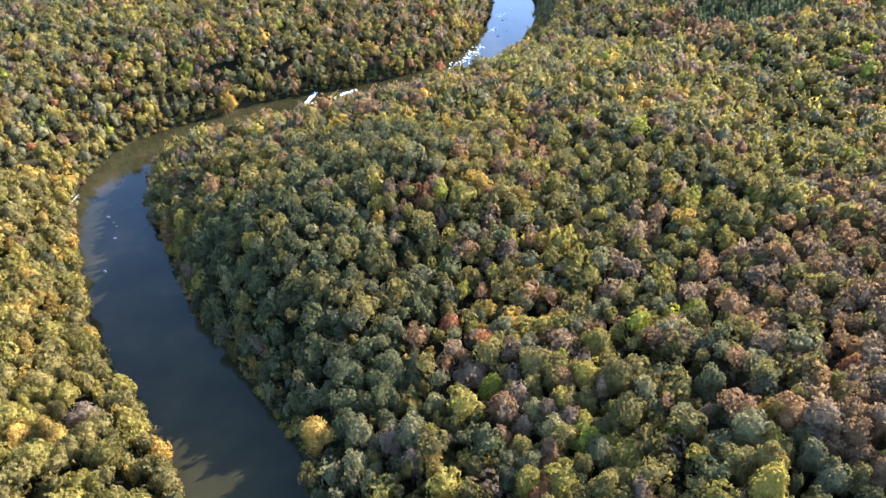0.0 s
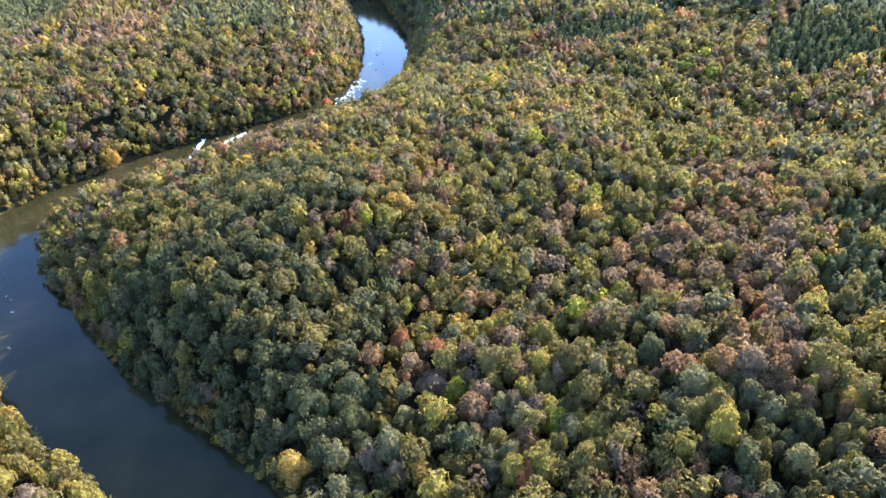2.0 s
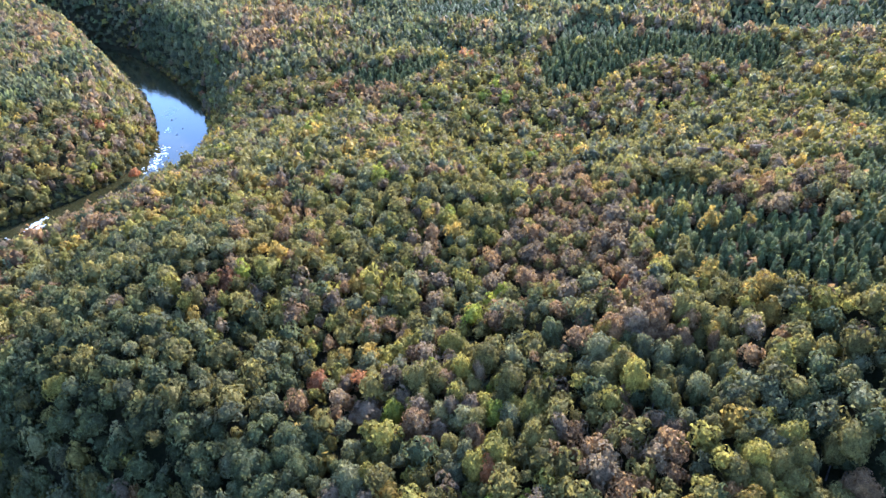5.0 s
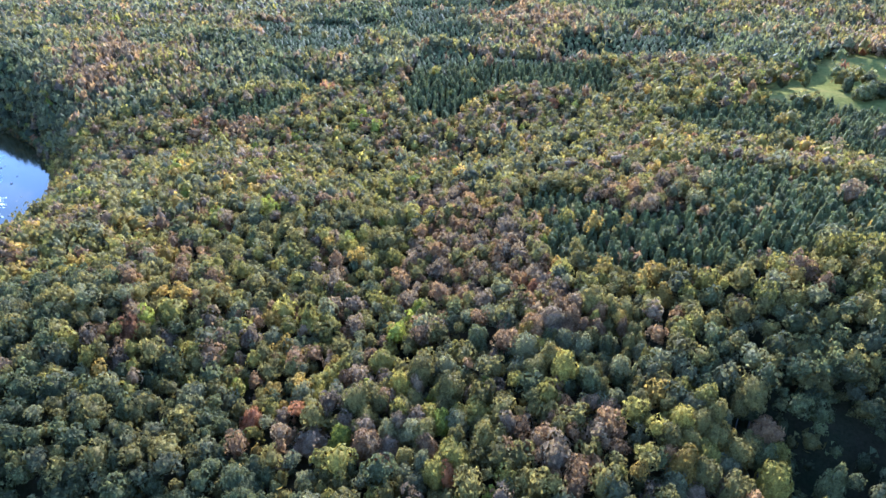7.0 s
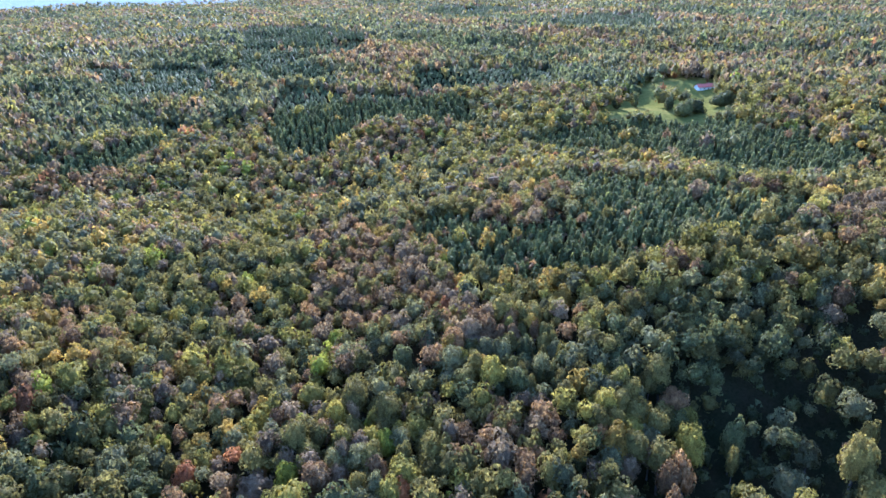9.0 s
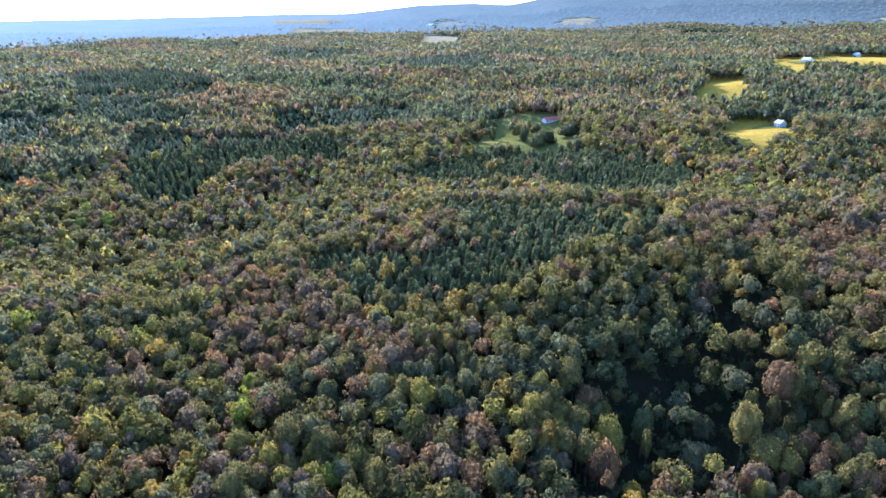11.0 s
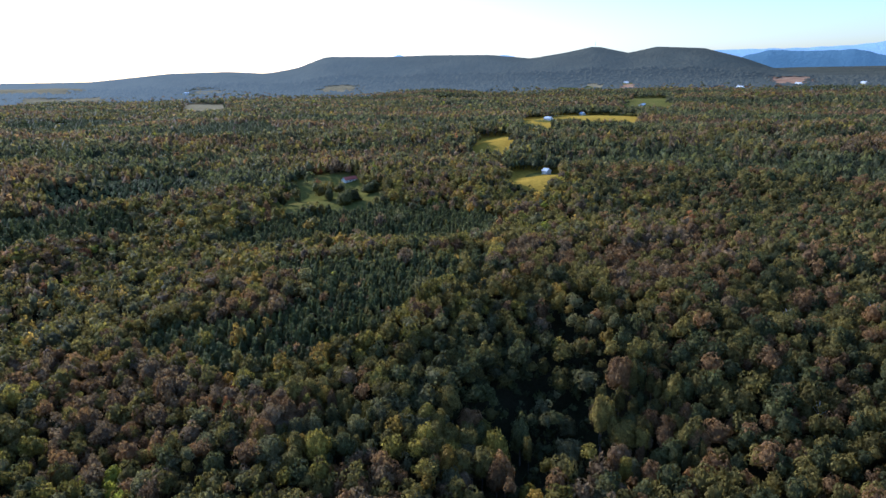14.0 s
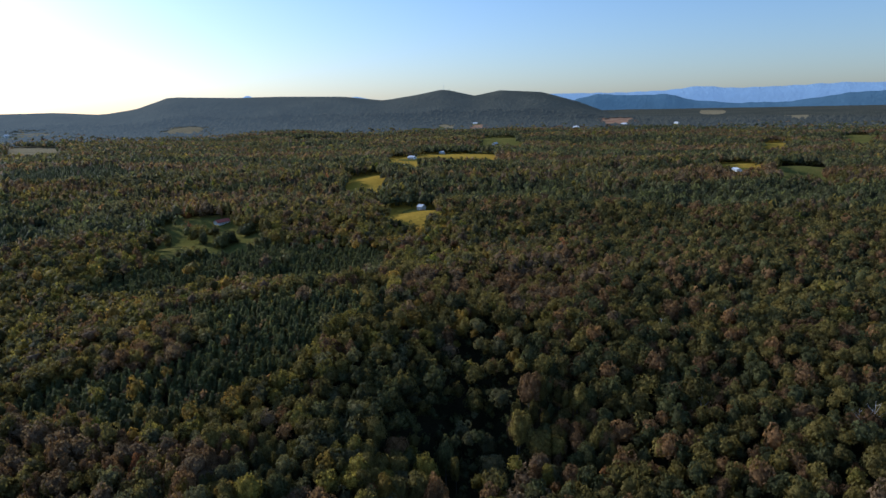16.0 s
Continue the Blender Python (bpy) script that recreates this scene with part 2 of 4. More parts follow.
def height(x, y, gap=None):
    x, y = np.asarray(x, float), np.asarray(y, float)
    r = np.hypot(x - CENTRE[0], y - CENTRE[1])
    h = 158 * (1 - np.exp(-np.minimum(r, 900) / 1700)) + 0.004 * np.clip(r - 900, 0, 1700)
    s = np.clip((r - 2500) / 2200, 0, 1)
    h = h + 80 * s * s * (3 - 2 * s)
    for cx, cy, a in HILLS:
        h = h + a * np.exp(-((x - cx) ** 2 + (y - cy) ** 2) / (2 * 95.0 ** 2))
    for cx, cy, a, wide in [(*g, 30) for g in GULLIES] + FITTED_KNOLLS:
        h = h + a * np.exp(-((x - cx) ** 2 + (y - cy) ** 2) / (2 * wide ** 2))
    h = h + 3.2 * np.clip((r - 300) / 120, 0, 1) * np.clip((1300 - r) / 400, 0, 1) * waves(x, y, 140, 7)
    far = np.clip((r - 700) / 1200, 0, 1)
    h = h + far * 7 * waves(x, y, 700, 5) * np.clip((4600 - r) / 1500, 0.25, 1)
    az = np.degrees(np.arctan2(x - EYE[0], y - EYE[1]))
    d = np.hypot(x - EYE[0], y - EYE[1])
    rise = np.tan(np.radians(np.interp(az, [p[0] for p in RIDGE], [p[1] for p in RIDGE]))) * 4000 + 167
    rise = np.where((az > 68) & (az < 134), rise, 0)
    bell = np.exp(-((d - 4000) / np.where(d < 4000, 420.0, 300.0)) ** 2)
    spurs = 26 * bell * (1 - bell) * waves(x, y, 330, 9) * np.clip((rise - h) / 60, 0, 1)
    h = np.where(bell > 0.002, h + np.maximum(rise - h, 0) * bell + spurs, h)
    if gap is None:
        gap = river_gap(x, y)
    bank = 1 - np.exp(-(np.maximum(gap, 0) / 23.0) ** 1.6)
    h = 1.6 * np.clip(gap / 3.0, -1.6, 1) + np.maximum(h - 1.6, 0) * bank
    return h


def mesh_of(name, verts, tris, mats=(), index=None, smooth=None, corners=3):
    """A mesh from arrays of places and of corners."""
    verts, tris = np.asarray(verts, np.float32), np.asarray(tris, np.int32)
    me = bpy.data.meshes.new(name)
    me.vertices.add(len(verts))
    me.vertices.foreach_set("co", verts.ravel())
    me.loops.add(tris.size)
    me.loops.foreach_set("vertex_index", tris.ravel())
    me.polygons.add(len(tris))
    me.polygons.foreach_set("loop_start", np.arange(0, tris.size, corners, dtype=np.int32))
    if index is not None:
        me.polygons.foreach_set("material_index", np.asarray(index, np.int32))
    me.polygons.foreach_set("use_smooth", np.zeros(len(tris), bool) if smooth is None else np.asarray(smooth, bool))
    for m in mats:
        me.materials.append(m)
    me.update(calc_edges=True)
    return me


def part(name, me, parent, label=""):
    ob = new(name, me)
    ob.parent = parent
    return tagged(ob, label)


def polar_sheet(name, radii, n, mat):
    a = np.linspace(0, 2 * math.pi, n, endpoint=False)
    x = -40 + np.outer(radii, np.sin(a))
    y = 120 + np.outer(radii, np.cos(a))
    v = np.stack([x, y, height(x, y)], -1).reshape(-1, 3)
    i, j = np.meshgrid(np.arange(len(radii) - 1), np.arange(n), indexing="ij")
    k = (j + 1) % n
    q = np.stack([i * n + j, i * n + k, (i + 1) * n + k, (i + 1) * n + j], -1).reshape(-1, 4)
    # beyond 2.9 km the ground takes the material with haze painted in
    return mesh_of(name, v, q, [mat, HAZED_DISTANCE], index=(radii[i.ravel()] > 2900).astype(int), smooth=np.ones(len(q)), corners=4)


radii = np.concatenate([np.arange(0.5, 640, 6.0), 640 * 1.022 ** np.arange(0, 93)])
ground = new("ground", polar_sheet("ground", radii[radii < 4780], 480, GROUND))
tagged(ground, "dark leaf-littered forest floor on rolling hills", "ground", kind="structure")

# the river
side = []
for i, (x, y, w) in enumerate(RIVER_LINE):
    t = RIVER_LINE[min(i + 1, len(RIVER_LINE) - 1)] - RIVER_LINE[max(i - 1, 0)]
    nrm = np.array([t[1], -t[0]]) / math.hypot(t[0], t[1])
    for s in (-0.5, -0.25, 0, 0.25, 0.5):
        side.append((x + nrm[0] * s * (w + 5), y + nrm[1] * s * (w + 5), 0.0))
q = [(5 * i + j, 5 * i + j + 1, 5 * i + j + 6, 5 * i + j + 5) for i in range(len(RIVER_LINE) - 1) for j in range(4)]
river = new("river", mesh_of("river", side, q, [WATER], smooth=np.ones(len(q)), corners=4))
tagged(river, "calm olive-brown river bending between wooded banks", "river", kind="structure")


# ---- trees ----
def icosphere(level):
    bm = bmesh.new()
    bmesh.ops.create_icosphere(bm, subdivisions=level, radius=1.0)
    v = np.array([p.co[:] for p in bm.verts])
    f = np.array([[p.index for p in face.verts] for face in bm.faces])
    bm.free()
    return v, f


ICO = {k: icosphere(k) for k in (1, 2, 3)}


def leaf_tris(p, nrm, size, r, long=1.0):
    """One bent spray of leaves at each place p, facing about along nrm."""
    n = len(p)
    u = np.cross(nrm, r.normal(size=(n, 3)))
    u /= np.linalg.norm(u, axis=1)[:, None]
    w = np.cross(nrm, u)
    s = size * r.uniform(0.65, 1.4, (n, 1))
    return np.stack([p + u * s * long, p - u * s * 0.6 + w * s * 0.85, p - u * s * 0.6 - w * s * 0.85], 1).reshape(-1, 3)


def crown_shape(seed, level, lobes, sprays, size, tall=1.0):
    """A crown one unit in radius, its foot at z = 0: rounded boughs heaped over a core, covered in sprays of leaves. Returns places, corners, smooth."""
    r = np.random.RandomState(seed)
    k = np.arange(lobes)
    up = np.clip(1.0 - 1.35 * (k + r.uniform(0.1, 0.9, lobes)) / lobes, -0.35, 1)
    a = 2.4 * k + r.uniform(-0.5, 0.5, lobes)
    flat = np.sqrt(1 - up * up)
    c = np.stack([flat * np.cos(a), flat * np.sin(a), up], -1) * r.uniform(0.46, 0.72, (lobes, 1))
    c = np.vstack([c, (0, 0, 0)])
    big = np.append(r.uniform(0.26, 0.46, lobes), 0.60)
    lean = r.uniform(-0.14, 0.14, 2)

    def lay(p):
        p = p.copy()
        p[:, 2] = np.where(p[:, 2] > 0, p[:, 2] * 0.92, p[:, 2] * 0.62) * tall + 0.62 * tall
        p[:, :2] += lean * p[:, 2:3]
        return p

    d, f0 = ICO[level]
    along = d @ c.T
    disc = along ** 2 - (np.sum(c * c, 1) - big ** 2)
    reach = np.max(np.where(disc > 0, along + np.sqrt(np.maximum(disc, 0)), 0.5), axis=1)
    v = lay(d * (reach * r.uniform(0.80, 0.92, len(d)))[:, None])
    m = sprays * 8
    pick = r.choice(lobes + 1, m, p=big ** 2 / np.sum(big ** 2))
    n = r.normal(size=(m, 3)) + 0.5 * c[pick] + (0, 0, 0.25)
    n /= np.linalg.norm(n, axis=1)[:, None]
    p = c[pick] + n * (big[pick] * r.uniform(0.92, 1.10, m))[:, None]
    gone = np.linalg.norm(p[:, None] - c[None], axis=2) < big - 0.03
    gone[np.arange(m), pick] = False
    ok = np.where(~gone.any(1) & (p[:, 2] > -0.55))[0][:sprays]
    p, n = p[ok], n[ok] + r.normal(scale=0.40, size=(len(ok), 3))
    n /= np.linalg.norm(n, axis=1)[:, None]
    leaves = lay(leaf_tris(p, n, size, r))
    tri = len(v) + np.arange(len(leaves)).reshape(-1, 3)
    return np.vstack([v, leaves]), np.vstack([f0, tri]), np.array([True] * len(f0) + [False] * len(tri))


def pine_shape(seed, sides, sprays):
    """A pine one unit in radius and about four and a half high: whorls of needled boughs round a pointed core, high on the stem."""
    r = np.random.RandomState(seed + 300)
    a = 2 * math.pi * np.arange(sides) / sides
    v = [(0, 0, 4.4)]
    for rad, z in ((0.42, 3.4), (0.66, 2.2), (0.42, 1.4)):
        v += [(rad * o * math.cos(t), rad * o * math.sin(t), z) for t, o in zip(a + rad, r.uniform(0.75, 1.2, sides))]
    f = [(0, 1 + j, 1 + (j + 1) % sides) for j in range(sides)]
    for q in range(2):
        b0 = 1 + q * sides
        for j in range(sides):
            i = (j + 1) % sides
            f += [(b0 + j, b0 + sides + j, b0 + sides + i), (b0 + j, b0 + sides + i, b0 + i)]
    h = r.uniform(0, 1, sprays) ** 0.8
    wide = (1.0 - 0.80 * h ** 1.3) * r.uniform(0.75, 1.15, sprays) * np.clip(0.7 + 2 * h, 0, 1)
    t = r.uniform(0, 2 * math.pi, sprays)
    out = np.stack([np.cos(t), np.sin(t), np.zeros(sprays)], -1)
    across = np.stack([-np.sin(t), np.cos(t), np.zeros(sprays)], -1) * (0.20 + 0.12 * r.uniform(size=(sprays, 1)))
    z = (1.5 + 2.9 * h)[:, None] * (0, 0, 1)
    root = out * (wide * 0.35)[:, None] + z
    tip = out * wide[:, None] + z + (0, 0, 0.12) + r.normal(scale=0.1, size=(sprays, 3))
    leaves = np.stack([root + across + (0, 0, 0.28), tip, root - across - (0, 0, 0.05)], 1).reshape(-1, 3)
    tri = len(v) + np.arange(len(leaves)).reshape(-1, 3)
    return np.vstack([np.array(v), leaves]), np.vstack([np.array(f), tri]), np.array([True] * len(f) + [False] * len(tri))


def dome_shape(seed, sides, sprays, size):
    """A far tree's crown: a small uneven dome in loose sprays of leaves."""
    r = np.random.RandomState(seed)
    v = [(r.uniform(-0.15, 0.15), r.uniform(-0.15, 0.15), 1.35)]
    a0 = r.uniform(0, 6.28)
    for j in range(sides):
        a, o = a0 + 2 * math.pi * (j + r.uniform(-0.25, 0.25)) / sides, r.uniform(0.65, 1.1)
        v.append((o * math.cos(a), o * math.sin(a), 0.5 * r.uniform(0.7, 1.2)))
    f = [(0, 1 + j, 1 + (j + 1) % sides) for j in range(sides)]
    n = r.normal(size=(sprays, 3)) * (1, 1, 0.7) + (0, 0, 0.35)
    n /= np.linalg.norm(n, axis=1)[:, None]
    p = n * r.uniform(0.75, 1.05, (sprays, 1)) * (0.9, 0.9, 0.95) + (0, 0, 0.6)
    n = n + r.normal(scale=0.22, size=n.shape)
    n /= np.linalg.norm(n, axis=1)[:, None]
    leaves = leaf_tris(p, n, size, r)
    tri = len(v) + np.arange(len(leaves)).reshape(-1, 3)
    return np.vstack([np.array(v), leaves]), np.vstack([np.array(f), tri]), np.array([True] * len(f) + [False] * len(tri))


def plant(name, shapes, x, y, z, rad, tall, kind, label, mats=LEAVES):
    """One mesh of many trees. rad: crown radius; tall: stretch upwards; kind: species."""
    r = np.random.RandomState(len(x))
    pick, turn = r.randint(len(shapes), size=len(x)), r.uniform(0, 2 * math.pi, len(x))
    own = r.uniform(size=len(x))
    vs, fs, ms, ss, ts, n = [], [], [], [], [], 0
    for i, (v, f, sm) in enumerate(shapes):
        w = np.where(pick == i)[0]
        if not len(w):
            continue
        c, s = np.cos(turn[w])[:, None], np.sin(turn[w])[:, None]
        px = x[w][:, None] + rad[w][:, None] * (c * v[:, 0] - s * v[:, 1])
        py = y[w][:, None] + rad[w][:, None] * (s * v[:, 0] + c * v[:, 1])
        pz = z[w][:, None] + (rad * tall)[w][:, None] * v[:, 2]
        vs.append(np.stack([px, py, pz], -1).reshape(-1, 3))
        fs.append((f[None] + (n + np.arange(len(w)) * len(v))[:, None, None]).reshape(-1, 3))
        ms.append(np.repeat(kind[w], len(f)))
        ss.append(np.tile(sm, len(w)))
        ts.append(np.repeat(own[w], len(v)))
        n += len(w) * len(v)
    me = mesh_of(name, np.vstack(vs), np.vstack(fs), mats, np.concatenate(ms), np.concatenate(ss))
    me.attributes.new("tree", "FLOAT", "POINT").data.foreach_set("value", np.concatenate(ts).astype(np.float32))
    ob = new(name, me)
    return tagged(ob, label, "forest", kind="stuff")


def inside(x, y, poly):
    p = np.array(poly, float)
    res = np.zeros(x.shape, bool)
    for (x1, y1), (x2, y2) in zip(p, np.roll(p, -1, axis=0)):
        cross = ((y1 > y) != (y2 > y)) & (x < (x2 - x1) * (y - y1) / (y2 - y1 + 1e-9) + x1)
        res ^= cross
    return res


PINES = [
    [(214, 199), (212, 167), (199, 130), (208, 109), (230, 103), (272, 138), (294, 129), (269, 83), (254, 33), (248, -1), (206, 3), (196, 22), (186, 48), (159, 73), (153, 101), (144, 127), (159, 157), (179, 182)],
    [(389, 183), (419, 121), (441, 81), (444, 29), (417, -13), (355, -47), (292, -26), (282, 29), (353, 64), (353, 109), (329, 141), (358, 171)],
    [(461, 477), (482, 436), (489, 359), (484, 282), (446, 251), (409, 241), (406, 289), (389, 329), (348, 342), (318, 336), (307, 362), (322, 394)],
    [(204, 526), (225, 547), (247, 497), (288, 496), (332, 513), (346, 500), (303, 466), (259, 455), (225, 461), (199, 489)],
]
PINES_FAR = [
    [(559, 363), (615, 314), (651, 256), (611, 209), (501, 237), (496, 285), (499, 336)],
    [(462, 767), (527, 694), (550, 624), (430, 531), (392, 564), (361, 608)],
    [(842, 833), (892, 714), (795, 558), (664, 493), (616, 532), (510, 434), (467, 494), (527, 588)],
    [(900, 300), (1100, 330), (1180, 180), (960, 150)],
    [(1250, 700), (1500, 620), (1400, 430), (1150, 520)],
]
FIELDS = []


YARDS = []   # clearings round the buildings and on their camera side: x, y, radius


def add_field(outline, mat, label):
    FIELDS.append((outline, mat, label))


STRAW = rough_surface("pale_stubble", [(0.3, (0.24, 0.19, 0.10)), (0.6, (0.30, 0.24, 0.13)), (0.8, (0.26, 0.21, 0.11))], 0.012, 0.2, 0.9, 0.2)
CLAY = rough_surface("bare_red_clay", [(0.3, (0.30, 0.16, 0.09)), (0.7, (0.42, 0.26, 0.15))], 0.02, 0.2, 0.9, 0.2)
MEADOW, MOWN, STUBBLE, BARE = "green grass meadow between the woods", "golden mown hayfield between the woods", "pale stubble field in the far plain", "bare reddish clearing on a wooded slope"
add_field([(434, 138), (512, 136), (598, 114), (590, 66), (500, 28), (440, 46), (440, 90)], GRASS, MEADOW)
add_field([(442, -79), (565, -120), (530, -173), (417, -118)], HAY, MOWN)
add_field([(651, -99), (780, -137), (737, -178), (619, -137)], HAY, MOWN)
add_field([(790, -207), (1104, -321), (1048, -385), (748, -255)], HAY, MOWN)
add_field([(883, -302), (1184, -430), (1037, -543), (778, -394)], HAY, MOWN)
add_field([(1166, -566), (1852, -932), (1701, -1023), (1126, -663)], GRASS, MEADOW)
add_field([(376, -537), (508, -706), (468, -780), (342, -592)], GRASS, MEADOW)
add_field([(447, -532), (616, -723), (587, -774), (425, -575)], HAY, MOWN)
add_field([(793, -1286), (1085, -1727), (970, -1731), (736, -1339)], GRASS, MEADOW)
add_field([(723, -952), (1004, -1304), (980, -1379), (703, -1007)], HAY, MOWN)
add_field([(1801, 446), (2397, 542), (2246, 353), (1656, 299)], STRAW, STUBBLE)
add_field([(2700, 1190), (2960, 1280), (2900, 930), (2620, 860)], STRAW, STUBBLE)
add_field([(3050, 600), (3260, 630), (3200, 470), (2960, 450)], STRAW, STUBBLE)
add_field([(2400, -1920), (2560, -2060), (2490, -2180), (2310, -2030)], CLAY, BARE)
add_field([(3483, 1560), (3287, 1196), (3134, 1149), (3204, 1449)], STRAW, STUBBLE)
add_field([(3228, 20), (3179, -150), (3040, -140), (3100, 10)], STRAW, STUBBLE)
add_field([(2725, -1042), (2740, -1192), (2461, -1069), (2431, -927)], GRASS, MEADOW)
add_field([(2849, -1229), (2783, -1302), (2680, -1249), (2739, -1188)], STRAW, STUBBLE)
add_field([(2200, -1440), (2150, -1480), (1960, -1340), (1930, -1260)], CLAY, BARE)
add_field([(2053, -328), (2077, -509), (1744, -419), (1797, -279)], STRAW, STUBBLE)
add_field([(2723, -1367), (2663, -1414), (2517, -1337), (2587, -1299)], CLAY, BARE)
add_field([(2659, -2870), (2571, -2907), (2373, -2687), (2451, -2648)], STRAW, STUBBLE)
add_field([(2024, -2755), (1946, -2812), (1778, -2577), (1869, -2551)], STRAW, STUBBLE)
GOLD = [((146, 112), 14), ((152, 100), 10), ((422, 190), 25), ((40, 184), 12), ((-9, 154), 10), ((-36, 148), 9), ((-135, 195), 75), ((-190, 300), 50), ((-85, 130), 50)]
# greener and browner stretches, partly darkened to paint in slope and bank shade
SLOPE_SHADE = [((330, -330), 160), ((150, -330), 130), ((430, -230), 90), ((330, -480), 150), ((40, -85), 85), ((120, -170), 95), ((210, -270), 110), ((100, -55), 50), ((-10, -130), 60)]
DEEP_AND_SHADE = [((94, 99), 16), ((114, 61), 20), ((-34, 160), 36), ((-60, 240), 45), ((-25, 205), 35), ((-20, 290), 40), ((120, 30), 40)]
RUST = [((214, 135), 22), ((165, 198), 28), ((113, 124), 17), ((108, 128), 14), ((12, 168), 9), ((224, -39), 36), ((177, -90), 42), ((91, -75), 26), ((189, 250), 26), ((227, 481), 42), ((864, 179), 60),
        ((60, -40), 45), ((120, -110), 50), ((214, -140), 75), ((128, 180), 40), ((60, 95), 22), ((700, 330), 120), ((-30, 395), 40), ((230, -60), 40)]
RAVINE = [(52, 62), (82, 45), (103, 33), (114, 22), (134, 6), (156, -16), (196, -52), (160, -42), (122, -38), (100, -33), (80, -20), (62, 4), (44, 34)]


def scatter(r0, r1, az0, az1, step, seed):
    """Uneven places about step metres apart in a ring sector round (0, 60)."""
    r = np.random.RandomState(seed)
    g = np.arange(-r1, r1, step)
    gx, gy = np.meshgrid(g, np.arange(-r1, r1, step * 0.9))
    gx = gx + (np.arange(gx.shape[0]) % 2)[:, None] * step * 0.5
    gx, gy = (gx + r.uniform(-0.38, 0.38, gx.shape) * step).ravel(), (gy + r.uniform(-0.38, 0.38, gy.shape) * step).ravel()
    d, a = np.hypot(gx, gy), np.degrees(np.arctan2(gx, gy))
    a = np.where(a < az1 - 360, a + 360, a)
    keep = (d >= r0) & (d < r1) & (a > az0) & (a < az1)
    return gx[keep], gy[keep] + 60


def species_at(x, y, r):
    """Which species grows where: mixed, with warmer and greener stretches; darker ones partly stand in for shade."""
    mix = 0.5 + 0.34 * waves(x, y, 170, 11) + 0.22 * waves(x, y, 50, 12)
    mix = np.clip(mix + r.normal(scale=0.10, size=x.shape), 0, 1)
    u = r.uniform(size=x.shape)
    warm = np.array([0.30, 0.42, 0.58, 0.65, 0.80, 0.95, 0.985, 0.994, 1.0])
    green = np.array([0.42, 0.62, 0.79, 0.83, 0.87, 0.90, 0.97, 0.996, 1.0])
    k = np.where(mix > 0.52, np.searchsorted(warm, u), np.searchsorted(green, u))
    for (cx, cy), rad in RUST:
        near = np.hypot(x - cx, y - cy) < rad * r.uniform(0.6, 1.1, x.shape)
        k = np.where(near & (u > 0.3), np.where(u > 0.66, 5, 4), k)
    for zones, picks in ((GOLD, (2, 2, 3, 0)), (DEEP_AND_SHADE, (6, 1, 6, 6)), (SLOPE_SHADE, (6, 4, 6, 0))):
        for (cx, cy), rad in zones:
            near = np.hypot(x - cx, y - cy) < rad * r.uniform(0.6, 1.1, x.shape)
            k = np.where(near & (u > 0.28), np.array(picks)[(u * 997).astype(int) % 4], k)
    return np.minimum(k, 8)


def clear(x, y, gap, grow=0.0):
    ok = gap > -0.4 + grow
    far = np.hypot(x, y - 60)
    amp = np.clip(far / 90, 3, 16)
    wx, wy = x + amp * waves(x, y, 70, 31), y + amp * waves(x, y, 70, 32)
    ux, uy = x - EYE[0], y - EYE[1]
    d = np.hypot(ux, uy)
    sight_lane = np.minimum(0.014 * d, 50)        # trees kept off the camera's line of sight to fields and yards
    ux, uy = ux / d * sight_lane, uy / d * sight_lane
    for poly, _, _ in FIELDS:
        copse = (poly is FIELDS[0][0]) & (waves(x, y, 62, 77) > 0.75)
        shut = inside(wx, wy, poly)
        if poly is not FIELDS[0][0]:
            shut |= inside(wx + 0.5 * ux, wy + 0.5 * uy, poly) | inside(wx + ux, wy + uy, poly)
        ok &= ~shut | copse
    for bx, by, br in YARDS:
        for s in (0, 0.35, 0.7):
            ok &= np.hypot(x + s * ux - bx, y + s * uy - by) > br * (1 - 0.3 * s)
    return ok


def in_pines(x, y):
    res = np.zeros(x.shape, bool)
    wx, wy = x + 4 * waves(x, y, 40, 21), y + 4 * waves(x, y, 40, 22)
    for poly in PINES + PINES_FAR:
        res |= inside(wx, wy, poly)
    return res


def behind(x, y):
    """The flank of the valley under and behind the flight."""
    return ((x < -28) & (y < 92)) | ((x < 4) & (y < 82) & (y > -62)) | ((x < -30) & (y <= -62))


SINGLE = []        # trees that stand as things of their own: x, y, z, radius, stretch, species
SINGLE_PINES = []
SPOTS = [(-20, 152), (40, 140), (80, 48), (72, -22), (-108, 165), (100, 110)]


